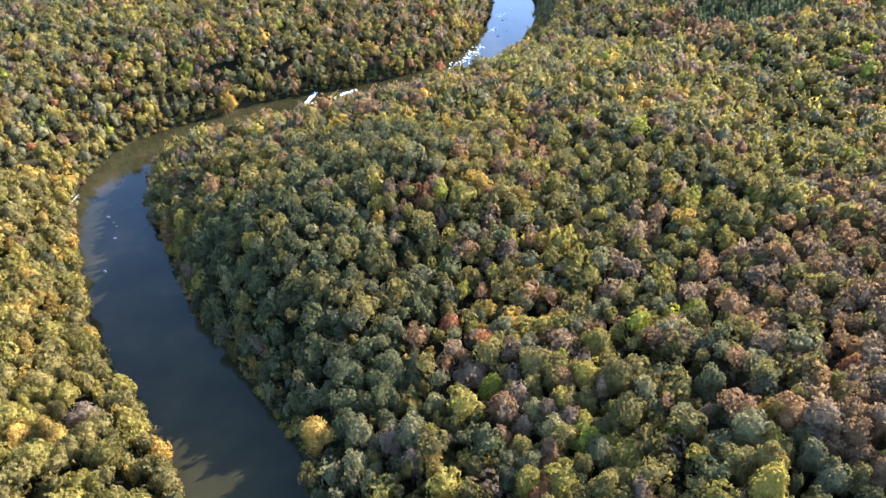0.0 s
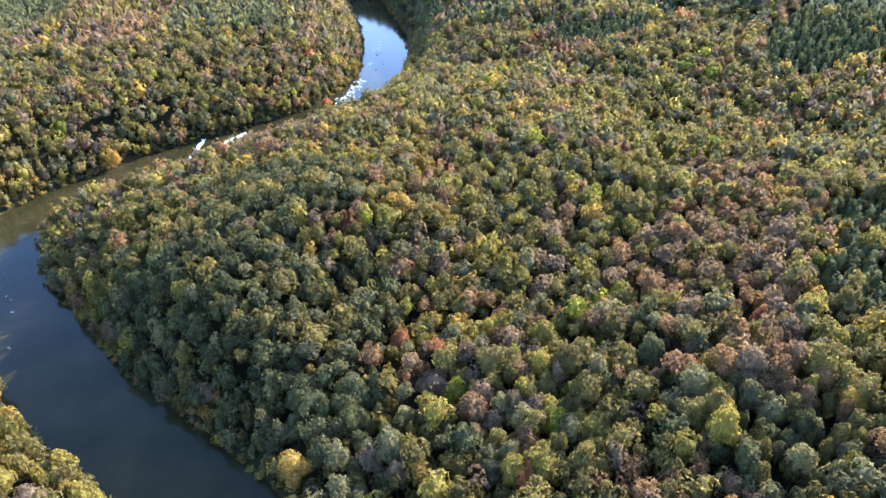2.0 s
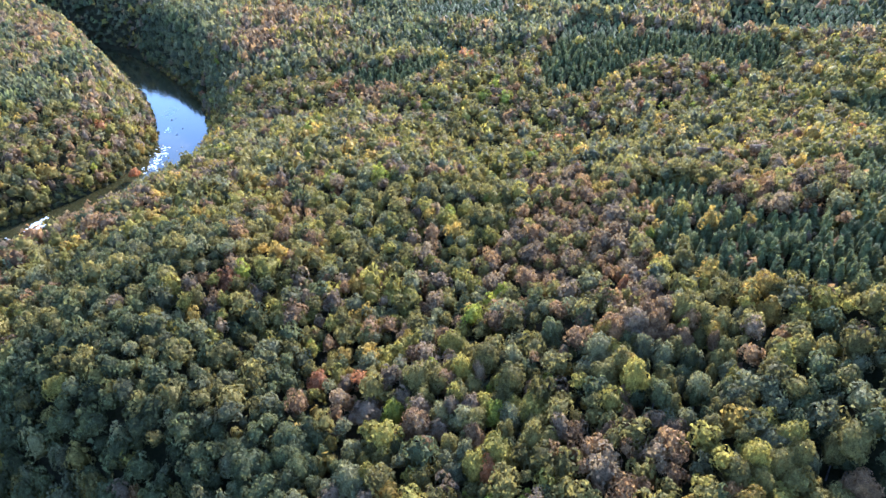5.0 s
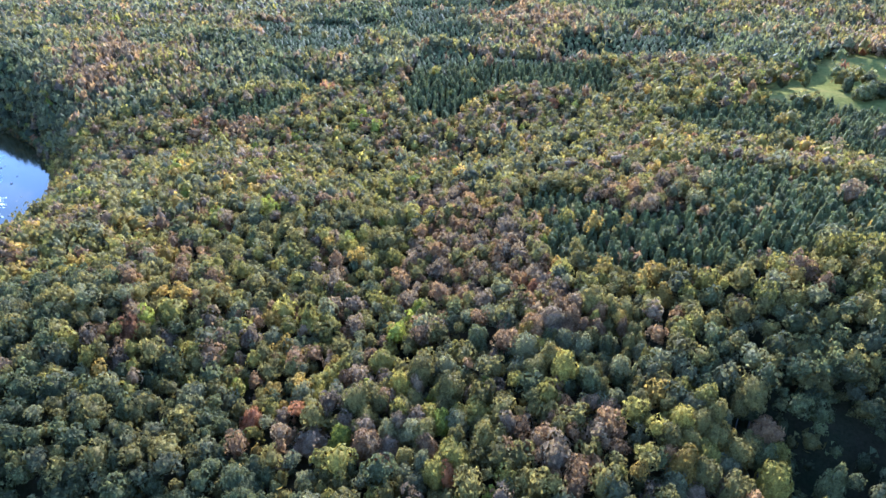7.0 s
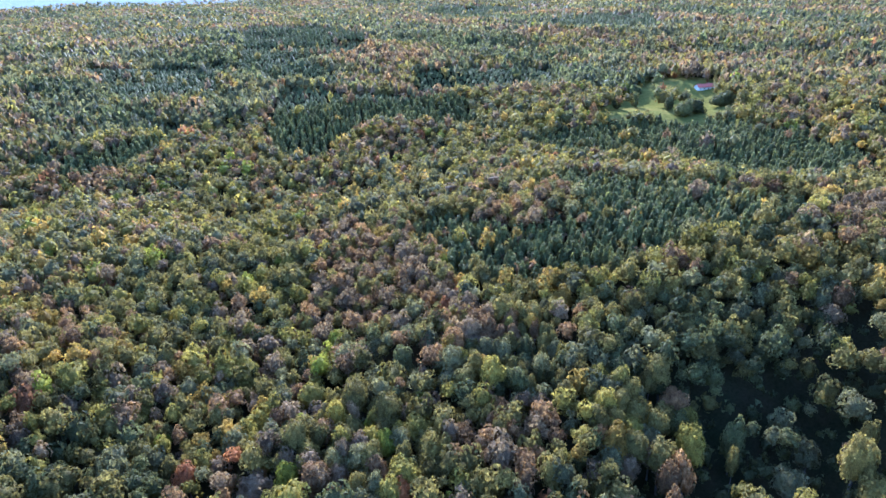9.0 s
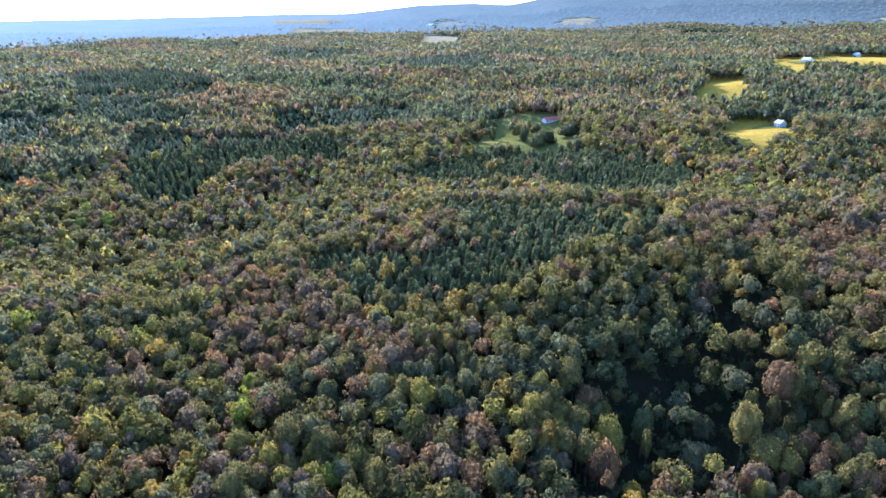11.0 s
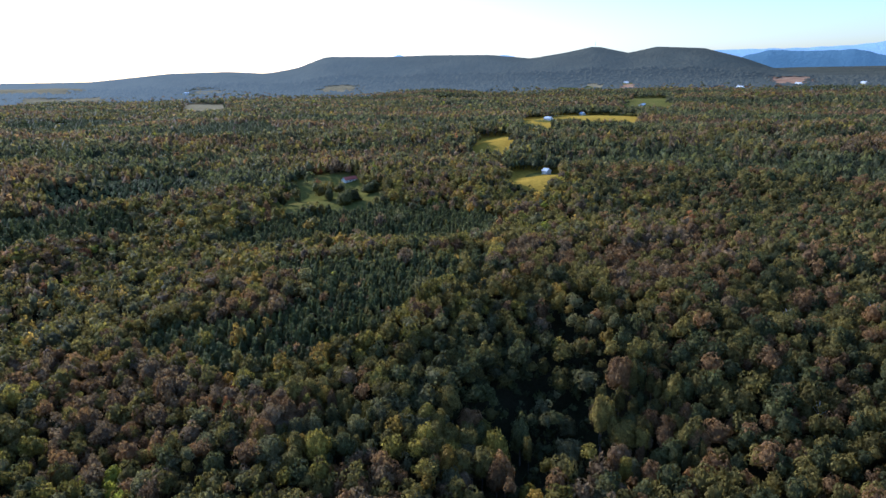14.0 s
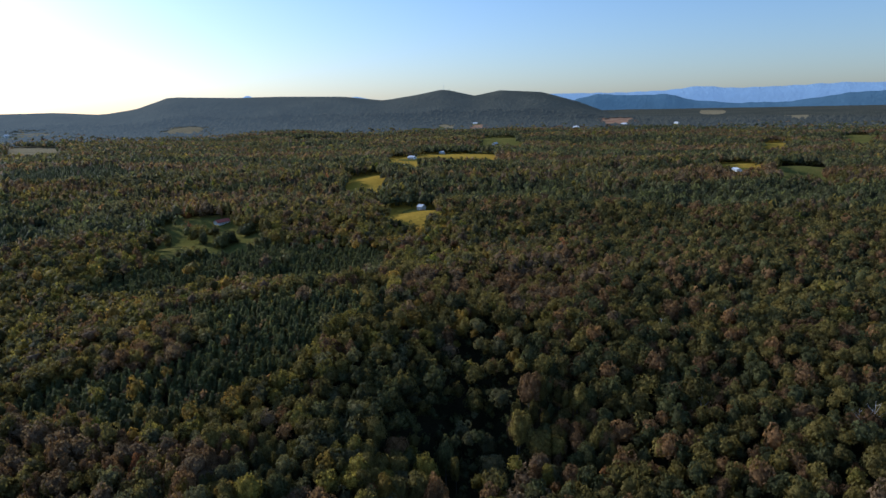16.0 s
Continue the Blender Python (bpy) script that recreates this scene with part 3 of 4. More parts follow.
def forest(name, r0, r1, az0, az1, step, seed, shapes, pines, size, label, flank=None, singles=0, low=1.0):
    x, y = scatter(r0, r1, az0, az1, step, seed)
    if flank is not None:
        ok = behind(x, y) == flank
        x, y = x[ok], y[ok]
    r = np.random.RandomState(seed + 1)
    gap = river_gap(x, y) if r0 < 1500 else np.full(x.shape, 99.0)
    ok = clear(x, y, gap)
    rv = inside(x, y, RAVINE)
    ok &= ~(rv & (r.uniform(size=x.shape) < (0.62 if low > 0.9 else 0.0)))
    x, y, gap = x[ok], y[ok], gap[ok]
    z = height(x, y, gap)
    kind = species_at(x, y, r)
    # ravine saplings take the darkest leaves: its deep shade put into leaf colour
    if low < 0.9:
        kind = np.where(inside(x, y, RAVINE), 6, kind)
    if r0 >= 540:
        stand = waves(x, y, 330, 61) + 0.5 * waves(x, y, 90, 62) + r.normal(scale=0.34, size=x.shape)
        calm = r.uniform(size=x.shape) < 0.72
        kind = np.where(calm, np.where(waves(x, y, 210, 63) > 0.1, 1, np.where(r.uniform(size=x.shape) < 0.6, 0, 5)), kind)
        kind = np.where(stand > 0.4, np.where(r.uniform(size=x.shape) < 0.75, PINE + 1, PINE), kind)
        kind = np.where(stand < -0.95, np.where(r.uniform(size=x.shape) < 0.6, 4, 5), kind)
    pine = (pines is not None) & in_pines(x, y) & (r.uniform(size=x.shape) < 0.96)
    rad = size * np.exp(r.normal(scale=0.36, size=x.shape))
    rad = np.clip(rad, 0.5 * size, 1.5 * size)
    top = 11.0 + 5.0 * rad / size + r.uniform(-2.6, 2.6, x.shape)
    top = top * (0.64 + 0.36 * np.clip(gap / 32, 0, 1)) * low
    top = top + np.where(inside(x, y, RAVINE) & (low > 0.9), 7.0, 0.0)
    tall = r.uniform(1.15, 1.85, x.shape)
    b = ~pine
    edge = gap < 13
    rad = np.where(edge, rad * 0.9, rad)
    tall = np.where(edge, np.clip((top - 0.2) / (1.5 * rad), 0.9, 2.6), tall)
    foot = z + np.where(edge, 0.2, np.maximum(top - 1.55 * rad * tall, 0.5))
    if r0 >= 2500:
        tall, foot = 0.42 * tall, z - 1.0
    elif r0 >= 540:
        tall, foot = 0.72 * top / (1.5 * rad), z + 0.28 * top
    for cx, cy, free in [(t[0], t[1], t[3]) for t in MARKED]:
        b &= np.hypot(x - cx, y - cy) > free * 0.9 + 1.5
    if singles:
        rank = np.min([np.hypot(x - cx, y - cy) for cx, cy in SPOTS], axis=0) + np.where(b & ~edge, 0, 1e6)
        for i in np.argsort(rank)[:singles]:
            SINGLE.append((x[i], y[i], z[i], rad[i], top[i], kind[i]))
            b[i] = False
    # from 2.3 km on, more and more trees wear the painted haze glow
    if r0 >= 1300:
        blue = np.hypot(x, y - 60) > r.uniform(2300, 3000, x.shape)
        plant(name, shapes, x[b], y[b], foot[b], rad[b], tall[b], np.where(blue, len(LEAVES), kind)[b], label, LEAVES + [HAZED_DISTANCE])
    else:
        plant(name, shapes, x[b], y[b], foot[b], rad[b], tall[b], kind[b], label)
    if pine.any():
        x2, y2 = x[pine], y[pine]
        n = 2 if step < 12 else 1
        x2 = np.concatenate([x2, x2 + step * 0.5])[:n * len(x2)]
        y2 = np.concatenate([y2, y2 + step * 0.35])[:n * len(y2)]
        x2, y2 = x2 + r.uniform(-0.7, 0.7, x2.shape), y2 + r.uniform(-0.7, 0.7, y2.shape)
        z2 = height(x2, y2)
        rad2 = (3.0 if step < 7 else 0.72 * size if n == 2 else 1.1 * size) * r.uniform(0.8, 1.25, x2.shape)
        tall2 = (12.8 if step < 7 else 19.0) / (4.5 * rad2) * r.uniform(0.78, 1.12, x2.shape)
        if singles:
            near = np.argsort(np.hypot(x2 - 165, y2 - 85))[:60]
            SINGLE_PINES.extend((x2[i], y2[i], z2[i], rad2[i], rad2[i] * tall2[i]) for i in near)
            rest = np.ones(len(x2), bool)
            rest[near] = False
            x2, y2, z2, rad2, tall2 = x2[rest], y2[rest], z2[rest], rad2[rest], tall2[rest]
        plant(name.replace("woods", "pine_woods"), pines, x2, y2, z2, rad2, tall2, np.full(len(x2), PINE), "dense dark green pine plantation seen from above")


# trees that stand out by colour or size: x, y, height, crown radius, species
MARKED = [
    (95, 185, 18, 5.8, 7), (10, 189, 16, 4.6, 8), (-33, 148, 16, 6.0, 3), (20, 157, 17, 4.6, 7), (124, 145, 15, 3.8, 8),
    (139, 96, 16, 4.8, 3), (57, 32, 14, 4.2, 2), (14, 166, 14, 6.8, 5), (84, 145, 18, 4.8, 6), (58, 171, 17, 6.2, 2),
    (91, 3, 18, 4.6, 1), (77, 9, 17, 6.2, 1), (95, 46, 16, 5.2, 4), (-63, 231, 16, 5.0, 2), (-123, 438, 16, 5.0, 3),
    (375, 274, 15, 6.0, 8), (22, 492, 12, 4.5, 8), (-137, 205, 12, 5.0, 2), (-108, 163, 12, 5.6, 5),
    (488, 130, 14, 9.0, 6), (502, 116, 13, 7.5, 6), (492, 86, 13, 7.0, 6), (474, 72, 15, 10.0, 6), (486, 62, 14, 8.5, 6), (508, 44, 15, 10.0, 6),
    (500, 28, 13, 8.0, 0), (446, 142, 12, 7.0, 4), (428, 122, 10, 5.0, 0), (545, 122, 13, 7.0, 6), (548, 46, 13, 8.0, 0), (604, 92, 13, 7.0, 8),
]
NEAR = [crown_shape(s, 1, 7 + s % 5, 240, 0.112) for s in range(16)]
MID = [crown_shape(40 + s, 1, 7, 54, 0.15) for s in range(10)]
FAR = [dome_shape(s, 4, 10, 0.38) for s in range(12)]
LOW = [crown_shape(60 + s, 1, 5, 22, 0.24) for s in range(8)]
FARTHEST = [dome_shape(30 + s, 4, 2, 0.55) for s in range(10)]
HORIZON = [dome_shape(60 + s, 5, 0, 0.5) for s in range(6)]
PINE_NEAR = [pine_shape(s, 5, 36) for s in range(8)]
PINE_FAR = [(v * (0.8, 0.8, 1.5) + (0, 0, 1.2), f, sm) for v, f, sm in HORIZON]

# where buildings stand: x, y, turn, width, depth, eaves, rise of the roof, kind
BUILDINGS = [
    (566, 61, 8, 16, 8, 3.0, 2.4, "red"), (532, -155, 270, 7.5, 7, 5.2, 2.4, "white"), (798, -244, 260, 11, 14, 5.5, 4.5, "white"),
    (1184, -423, 15, 14, 9, 4.5, 3, "grey"), (1153, -473, 250, 13, 8, 4.5, 3, "white"), (1145, -561, 0, 15, 9, 4, 3, "grey"),
    (1336, -712, 25, 40, 10, 3.4, 2, "barn"), (936, -596, 250, 13, 9, 4.5, 4, "white"), (963, -179, 260, 14, 9, 3, 2.5, "white"),
    (954, -260, 50, 12, 8, 3.2, 2.5, "grey"), (665, -724, 38, 28, 10, 3.6, 2.2, "barn"), (620, -705, 38, 14, 8, 3.2, 2.0, "barn"),
    (502, -627, 40, 18, 8, 3.2, 2.0, "barn"), (466, -625, 40, 29, 9, 3.4, 2.2, "barn"), (1454, -1538, 40, 30, 12, 5, 3, "barn"),
]
MORE_BUILDINGS = [
    (2141, -1575, 255, 30, 14, 6, 5, "white"), (1658, -1238, 270, 18, 11, 5, 4, "white"), (603, -498, 35, 14, 9, 3, 2.5, "grey"),
    (2287, -1963, 250, 32, 14, 6, 4, "white"), (2073, -2081, 250, 22, 12, 6, 4, "white"), (752, -1083, 10, 14, 9, 3.5, 2.5, "grey"),
    (2420, -600, 250, 24, 12, 5, 4, "white"), (2360, -650, 250, 22, 12, 5, 4, "white"), (3100, 640, 60, 60, 16, 8, 4, "barn"),
    (2481, 738, 70, 58, 16, 7, 3, "barn"), (1421, 628, 250, 22, 10, 4, 3, "white"), (1396, 602, 40, 16, 9, 4, 3, "grey"),
    (1855, -255, 270, 26, 11, 5, 3, "white"), (1730, -365, 260, 16, 10, 4.5, 3, "white"), (1174, -1504, 40, 48, 14, 4, 2, "barn"),
    (2720, -1391, 270, 24, 12, 5, 4, "white"), (1001, -338, 275, 14, 9, 4.6, 3, "white"), (718, -1036, 250, 12, 8, 4.5, 3, "white"),
]
LAWNS = []
for bx, by, turn, w, d, *_ in BUILDINGS + MORE_BUILDINGS:
    YARDS.append((bx, by, 0.5 * w + 3))
    # a second clearing and the lawn reach towards the camera, so the building shows
    to = np.array([EYE[0] - bx, EYE[1] - by])
    to = to / np.linalg.norm(to)
    mid = np.array([bx, by]) + to * 10
    YARDS.append((bx + to[0] * (0.5 * w + 9), by + to[1] * (0.5 * w + 9), 0.4 * w + 6))
    LAWNS.append(([tuple(mid + (0.6 * w + 13) * np.array([math.cos(a), math.sin(a)])) for a in np.arange(8) * math.pi / 4], GRASS, "mown lawn round a farm building"))

AUTUMN = "mixed autumn woods with olive, gold and rust crowns"
forest("near_woods", 0, 270, -66, 190, 5.8, 100, NEAR, PINE_NEAR, 3.8, AUTUMN, flank=False, singles=280)
forest("understorey", 0, 300, -60, 180, 7.2, 120, LOW, None, 2.9, "lower trees and saplings filling the gaps", flank=False, low=0.62)
forest("flank_woods", 0, 270, -180, 180, 7.8, 150, MID, PINE_NEAR, 5.2, AUTUMN, flank=True)
forest("middle_woods", 270, 540, -52, 170, 6.4, 200, MID, PINE_NEAR, 4.3, AUTUMN)
forest("upper_woods", 540, 900, -44, 162, 6.2, 250, FAR, PINE_FAR, 3.9, AUTUMN)
forest("outer_woods", 900, 1350, -24, 160, 7.2, 300, FARTHEST, PINE_FAR, 4.7, "rolling autumn woods in the distance")
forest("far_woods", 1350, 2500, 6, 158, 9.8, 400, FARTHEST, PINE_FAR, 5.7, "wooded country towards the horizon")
forest("farthest_woods", 2500, 3400, 8, 158, 17.0, 500, HORIZON, PINE_FAR, 9.5, "wooded plain and hills at the horizon")

# low shrubs and saplings along both banks
r = np.random.RandomState(41)
xs, ys = [], []
for i in range(4 * 8, len(RIVER_LINE) - 2):
    p, q = RIVER_LINE[i], RIVER_LINE[i + 1]
    along = q[:2] - p[:2]
    length = math.hypot(*along)
    if p[1] > 900:
        continue
    nrm = np.array([along[1], -along[0]]) / length
    for k in range(int(length / 0.85)):
        for side_of in (-1, 1):
            at = p[:2] + along * r.uniform() + nrm * side_of * (p[2] / 2 + r.uniform(-1.2, 6.0))
            xs.append(at[0]), ys.append(at[1])
xs, ys = np.array(xs), np.array(ys)
rad = r.uniform(1.3, 2.9, len(xs))
plant("bank_shrubs", MID, xs, ys, height(xs, ys) - 0.5, rad, r.uniform(0.9, 1.5, len(xs)), np.array([0, 2, 2, 3, 4, 0, 1, 6])[r.randint(8, size=len(xs))],
      "olive and golden shrubs overhanging the river banks")

# ---- single trees ----
TREE_LABELS = [
    "olive-green broadleaf tree with a dense rounded crown", "grey-green broadleaf tree with a rounded crown",
    "yellow-green broadleaf tree turning in autumn", "golden-yellow broadleaf tree in full autumn colour",
    "rust-brown broadleaf tree in late autumn leaf", "thinning pinkish-brown broadleaf tree in autumn",
    "deep green broadleaf tree still in summer leaf", "bright green broadleaf tree still in fresh leaf",
    "orange-red broadleaf tree in full autumn colour",
]


def tube(points, radii, sides=6):
    """A tapering limb along the points."""
    v, f = [], []
    for (x, y, z), r in zip(points, radii):
        for j in range(sides):
            a = 2 * math.pi * j / sides
            v.append((x + r * math.cos(a), y + r * math.sin(a), z))
    for k in range(len(points) - 1):
        for j in range(sides):
            i = (j + 1) % sides
            f += [(k * sides + j, k * sides + i, (k + 1) * sides + i), (k * sides + j, (k + 1) * sides + i, (k + 1) * sides + j)]
    return v, f


def trunk_mesh(seed, tall, girth, limbs):
    r = np.random.RandomState(seed)
    bend = r.uniform(-0.4, 0.4, 2)
    line = [(bend[0] * s * s, bend[1] * s * s, s * tall) for s in (0, 0.3, 0.6, 1.0)]
    v, f = tube(line, [girth * 1.35, girth, girth * 0.7, girth * 0.25])
    for k in range(limbs):
        a, s = 2.4 * k + r.uniform(-0.3, 0.3), r.uniform(0.45, 0.75)
        out = tall * r.uniform(0.16, 0.26)
        p = np.array([bend[0] * s * s, bend[1] * s * s, s * tall])
        q = p + (out * math.cos(a), out * math.sin(a), out * 0.9)
        v2, f2 = tube([p, (p + q) / 2 + (0, 0, -0.2), q], [girth * 0.45, girth * 0.3, girth * 0.1], 4)
        f += [tuple(i + len(v) for i in t) for t in f2]
        v += v2
    return mesh_of("trunk", v, f, [BARK], smooth=np.ones(len(f)))


BASES = {}


def single_tree(x, y, z, rad, top, kind, variant):
    """A broadleaf tree of its own: a trunk with limbs and a leafy crown."""
    m = Matrix.Translation((x, y, z - 0.1)) @ Matrix.Rotation(2.4 * variant + x, 4, "Z") @ Matrix.Diagonal((rad / 4.5, rad / 4.5, top / 16.0, 1))
    wide = rad >= 7
    key = (kind, variant % 3, wide)
    if key not in BASES:
        base = new("broadleaf_tree")
        base.empty_display_size = 0.5
        tagged(base, TREE_LABELS[kind], "tree", "single broadleaf trees")
        part("trunk", trunk_mesh(kind * 7 + variant, 13.0, 0.28, 5), base, "grey-brown bark trunk with spreading limbs")
        v, f, sm = crown_shape(900 + kind * 5 + variant, 3, 13, 600 if kind != 5 else 380, 0.078, 1.65)
        v = v * 4.5
        if wide:
            v[:, 2] = 0.8 + 15.2 * (v[:, 2] - v[:, 2].min()) / (v[:, 2].max() - v[:, 2].min())
        else:
            v[:, 2] += 16.0 - v[:, 2].max()
        part("crown", mesh_of("crown", v, f, [LEAVES[kind]], smooth=sm), base)
        base.matrix_basis = Matrix.Translation((x, y, z - 0.1))
        BASES[key] = base
        return base
    return copy_thing(BASES[key], m)


for i, (x, y, z, rad, top, kind) in enumerate(SINGLE):
    single_tree(x, y, z, rad, top, int(kind), i % 3)
for i, (x, y, top, rad, kind) in enumerate(MARKED):
    single_tree(x, y, float(height(x, y)), rad, top, kind, i % 3)

# bare dead trees among the leafy ones
GREY_WOOD = rough_surface("weathered_grey_wood", [(0.3, (0.36, 0.33, 0.29)), (0.7, (0.56, 0.53, 0.48))], 0.5, 5.0, 0.9, 0.03)
for i, (x, y, high) in enumerate([(100, -154, 18), (2, -124, 19), (90, -157, 15), (51, -83, 16), (6, -121, 15), (113, -118, 16)]):
    snag = new("dead_tree")
    tagged(snag, "bare grey dead tree with broken limbs", "tree", "dead trees in the woods")
    snag.matrix_basis = Matrix.Translation((x, y, float(height(x, y)) - 0.1))
    me = trunk_mesh(300 + i, high, 0.30, 0)
    me.materials[0] = GREY_WOOD
    stem = part("trunk", me, snag)
    r = np.random.RandomState(310 + i)
    for k in range(9):
        a, s = 2.4 * k + r.uniform(-0.4, 0.4), r.uniform(0.5, 0.92)
        out = high * 0.30 * (1.15 - s) + 0.8
        p = np.array([0, 0, s * high])
        q = p + (out * math.cos(a), out * math.sin(a), out * r.uniform(0.6, 1.3))
        v, f = tube([p, (p + q) / 2 + (0, 0, -0.15), q], [0.16, 0.11, 0.04], 4)
        part("limb", mesh_of("limb", v, f, [GREY_WOOD], smooth=np.ones(len(f))), snag)

PINE_BASES = []
for i, (x, y, z, rad, high) in enumerate(SINGLE_PINES):
    if i < 3:
        base = new("pine_tree")
        tagged(base, "dark green plantation pine with a pointed crown", "tree", "plantation pines")
        part("trunk", trunk_mesh(60 + i, 13.5, 0.2, 0), base, "reddish-brown straight trunk")
        v, f, sm = pine_shape(70 + i, 7, 130)
        v = v * (2.4, 2.4, 15.0 / 4.5)
        part("crown", mesh_of("crown", v, f, [LEAVES[PINE]], smooth=sm), base)
        base.matrix_basis = Matrix.Translation((x, y, z - 0.1))
        PINE_BASES.append(base)
    else:
        copy_thing(PINE_BASES[i % 3], Matrix.Translation((x, y, z - 0.1)) @ Matrix.Rotation(i * 1.7, 4, "Z") @ Matrix.Diagonal((rad / 2.4, rad / 2.4, high * 4.5 / 15.0, 1)))

# ---- open fields ----
for poly, mat, label in FIELDS + LAWNS:
    p = np.array(poly, float)
    c = p.mean(0)
    edge = spline(np.vstack([p, p[:1]]), 6)[:-1]
    n = len(edge)
    v, f = [], []
    for ring in range(9):
        s = ring / 8
        for e in edge:
            q2 = c + (e - c) * s * 1.3
            v.append((q2[0], q2[1], 0))
    v = np.array(v)
    v[:, 2] = height(v[:, 0], v[:, 1]) + (0.9 if "lawn" in label else 0.6)
    f = [(k * n + j, k * n + (j + 1) % n, (k + 1) * n + (j + 1) % n, (k + 1) * n + j) for k in range(8) for j in range(n)]
    fld = new("field", mesh_of("field", v, f, [mat], smooth=np.ones(len(f)), corners=4))
    tagged(fld, label, "field", kind="structure")

# ---- far mountain ranges ----
def mountain_range(profile, dist, mat, label, seed):
    az = np.linspace(profile[0][0], profile[-1][0], 260)
    up = np.interp(az, [p[0] for p in profile], [p[1] for p in profile])
    up = up + 0.03 * waves(az * 40, az * 0, 70, seed) 
    v = []
    for back, share in ((-330, -0.6), (-200, 0.25), (-90, 0.72), (0, 1.0), (60, 0.7), (90, -0.6)):
        d = np.full(az.shape, float(dist + back))
        top = 162 + np.tan(np.radians(up)) * dist
        z = 60 + (top - 60) * max(share, 0) if share > 0 else np.full(az.shape, 40.0)
        v.append(np.stack([EYE[0] + d * np.sin(np.radians(az)), EYE[1] + d * np.cos(np.radians(az)), z], -1))
    n = len(az)
    f = [(k * n + j, k * n + j + 1, (k + 1) * n + j + 1, (k + 1) * n + j) for k in range(5) for j in range(n - 1)]
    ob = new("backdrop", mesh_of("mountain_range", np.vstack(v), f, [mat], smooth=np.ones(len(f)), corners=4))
    return tagged(ob, label, "mountains", kind="structure")


# both ranges get their blue haze from base colour and emission
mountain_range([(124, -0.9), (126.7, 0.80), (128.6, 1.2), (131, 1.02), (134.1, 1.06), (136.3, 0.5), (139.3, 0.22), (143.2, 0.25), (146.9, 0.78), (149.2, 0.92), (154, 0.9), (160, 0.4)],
               4640, painted_haze("range_painted_haze", (0.05, 0.085, 0.11), (0.075, 0.125, 0.165), 0.75, 1.0), "wooded range beyond the plain, painted with blue haze", 3)
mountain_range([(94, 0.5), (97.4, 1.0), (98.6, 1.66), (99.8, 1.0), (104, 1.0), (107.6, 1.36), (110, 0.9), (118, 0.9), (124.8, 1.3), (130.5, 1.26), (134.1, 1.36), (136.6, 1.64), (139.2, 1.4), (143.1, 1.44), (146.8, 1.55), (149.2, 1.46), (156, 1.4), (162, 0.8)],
               4880, painted_haze("mountains_painted_haze", (0.10, 0.15, 0.20), (0.24, 0.33, 0.43), 0.85, 1.0), "mountains on the skyline, painted with pale blue haze", 8)


# ---- buildings ----
def paint(name, colour, rough, metal=0.0):
    m, nodes, links, b = material(name)
    pos = world_coords(nodes)
    c = Vector(colour)
    col = ramp(nodes, links, noise_node(nodes, links, 0.7, 5.0, 0.6, pos), [(0.3, c * 0.86), (0.7, c * 1.05)])
    links.new(col, b.inputs["Base Color"])
    b.inputs["Roughness"].default_value, b.inputs["Metallic"].default_value = rough, metal
    b.inputs["Specular IOR Level"].default_value = 0.5 if rough < 0.3 else 0.15
    return m


SIDING = paint("white_siding", (0.80, 0.76, 0.68), 0.7)
GREY_SIDING = paint("grey_siding", (0.42, 0.42, 0.40), 0.7)
RED_ROOF = paint("red_metal_roof", (0.52, 0.15, 0.10), 0.8)
DARK_ROOF = paint("dark_shingle_roof", (0.13, 0.12, 0.12), 0.85)
TIN_ROOF = paint("pale_tin_roof", (0.66, 0.67, 0.68), 0.4)
WINDOW_GLASS = paint("window_glass", (0.03, 0.04, 0.05), 0.08)
FRAME = paint("white_trim", (0.82, 0.82, 0.80), 0.5)
DOOR = paint("brown_door", (0.16, 0.09, 0.06), 0.5)
BRICKWORK = paint("chimney_brick", (0.30, 0.14, 0.10), 0.85)


def box(name, lo, hi, mat, parent, label=""):
    x0, y0, z0 = lo
    x1, y1, z1 = hi
    v = [(x0, y0, z0), (x1, y0, z0), (x1, y1, z0), (x0, y1, z0), (x0, y0, z1), (x1, y0, z1), (x1, y1, z1), (x0, y1, z1)]
    f = [(0, 3, 2, 1), (4, 5, 6, 7), (0, 1, 5, 4), (1, 2, 6, 5), (2, 3, 7, 6), (3, 0, 4, 7)]
    return part(name, mesh_of(name, v, f, [mat], corners=4), parent, label)


def radio_mast(x, y, high):
    """A slim lattice mast on the ridge: three legs, cross braces and an aerial."""
    ob = new("radio_mast")
    ob.matrix_basis = Matrix.Translation((x, y, float(height(x, y)) - 1.0))
    tagged(ob, "slim grey lattice radio mast on a wooded hilltop", "mast")
    foot = [(2.2 * math.cos(a), 2.2 * math.sin(a), 0) for a in (0.3, 2.4, 4.5)]
    head = [(0.25 * p, 0.25 * q, high) for p, q, _ in foot]
    for lo, hi in zip(foot, head):
        v, f = tube([lo, hi], [0.35, 0.25], 5)
        part("leg", mesh_of("leg", v, f, [TIN_ROOF]), ob)
    for k in range(6):
        s0, s1 = k / 6, (k + 1) / 6
        for j in range(3):
            p = Vector(foot[j]).lerp(Vector(head[j]), s0)
            q = Vector(foot[(j + 1) % 3]).lerp(Vector(head[(j + 1) % 3]), s1)
            v, f = tube([tuple(p), tuple(q)], [0.14, 0.14], 4)
            part("brace", mesh_of("brace", v, f, [TIN_ROOF]), ob)
    v, f = tube([(0, 0, high), (0, 0, high + 6)], [0.3, 0.12], 5)
    part("aerial", mesh_of("aerial", v, f, [TIN_ROOF]), ob)
    return ob


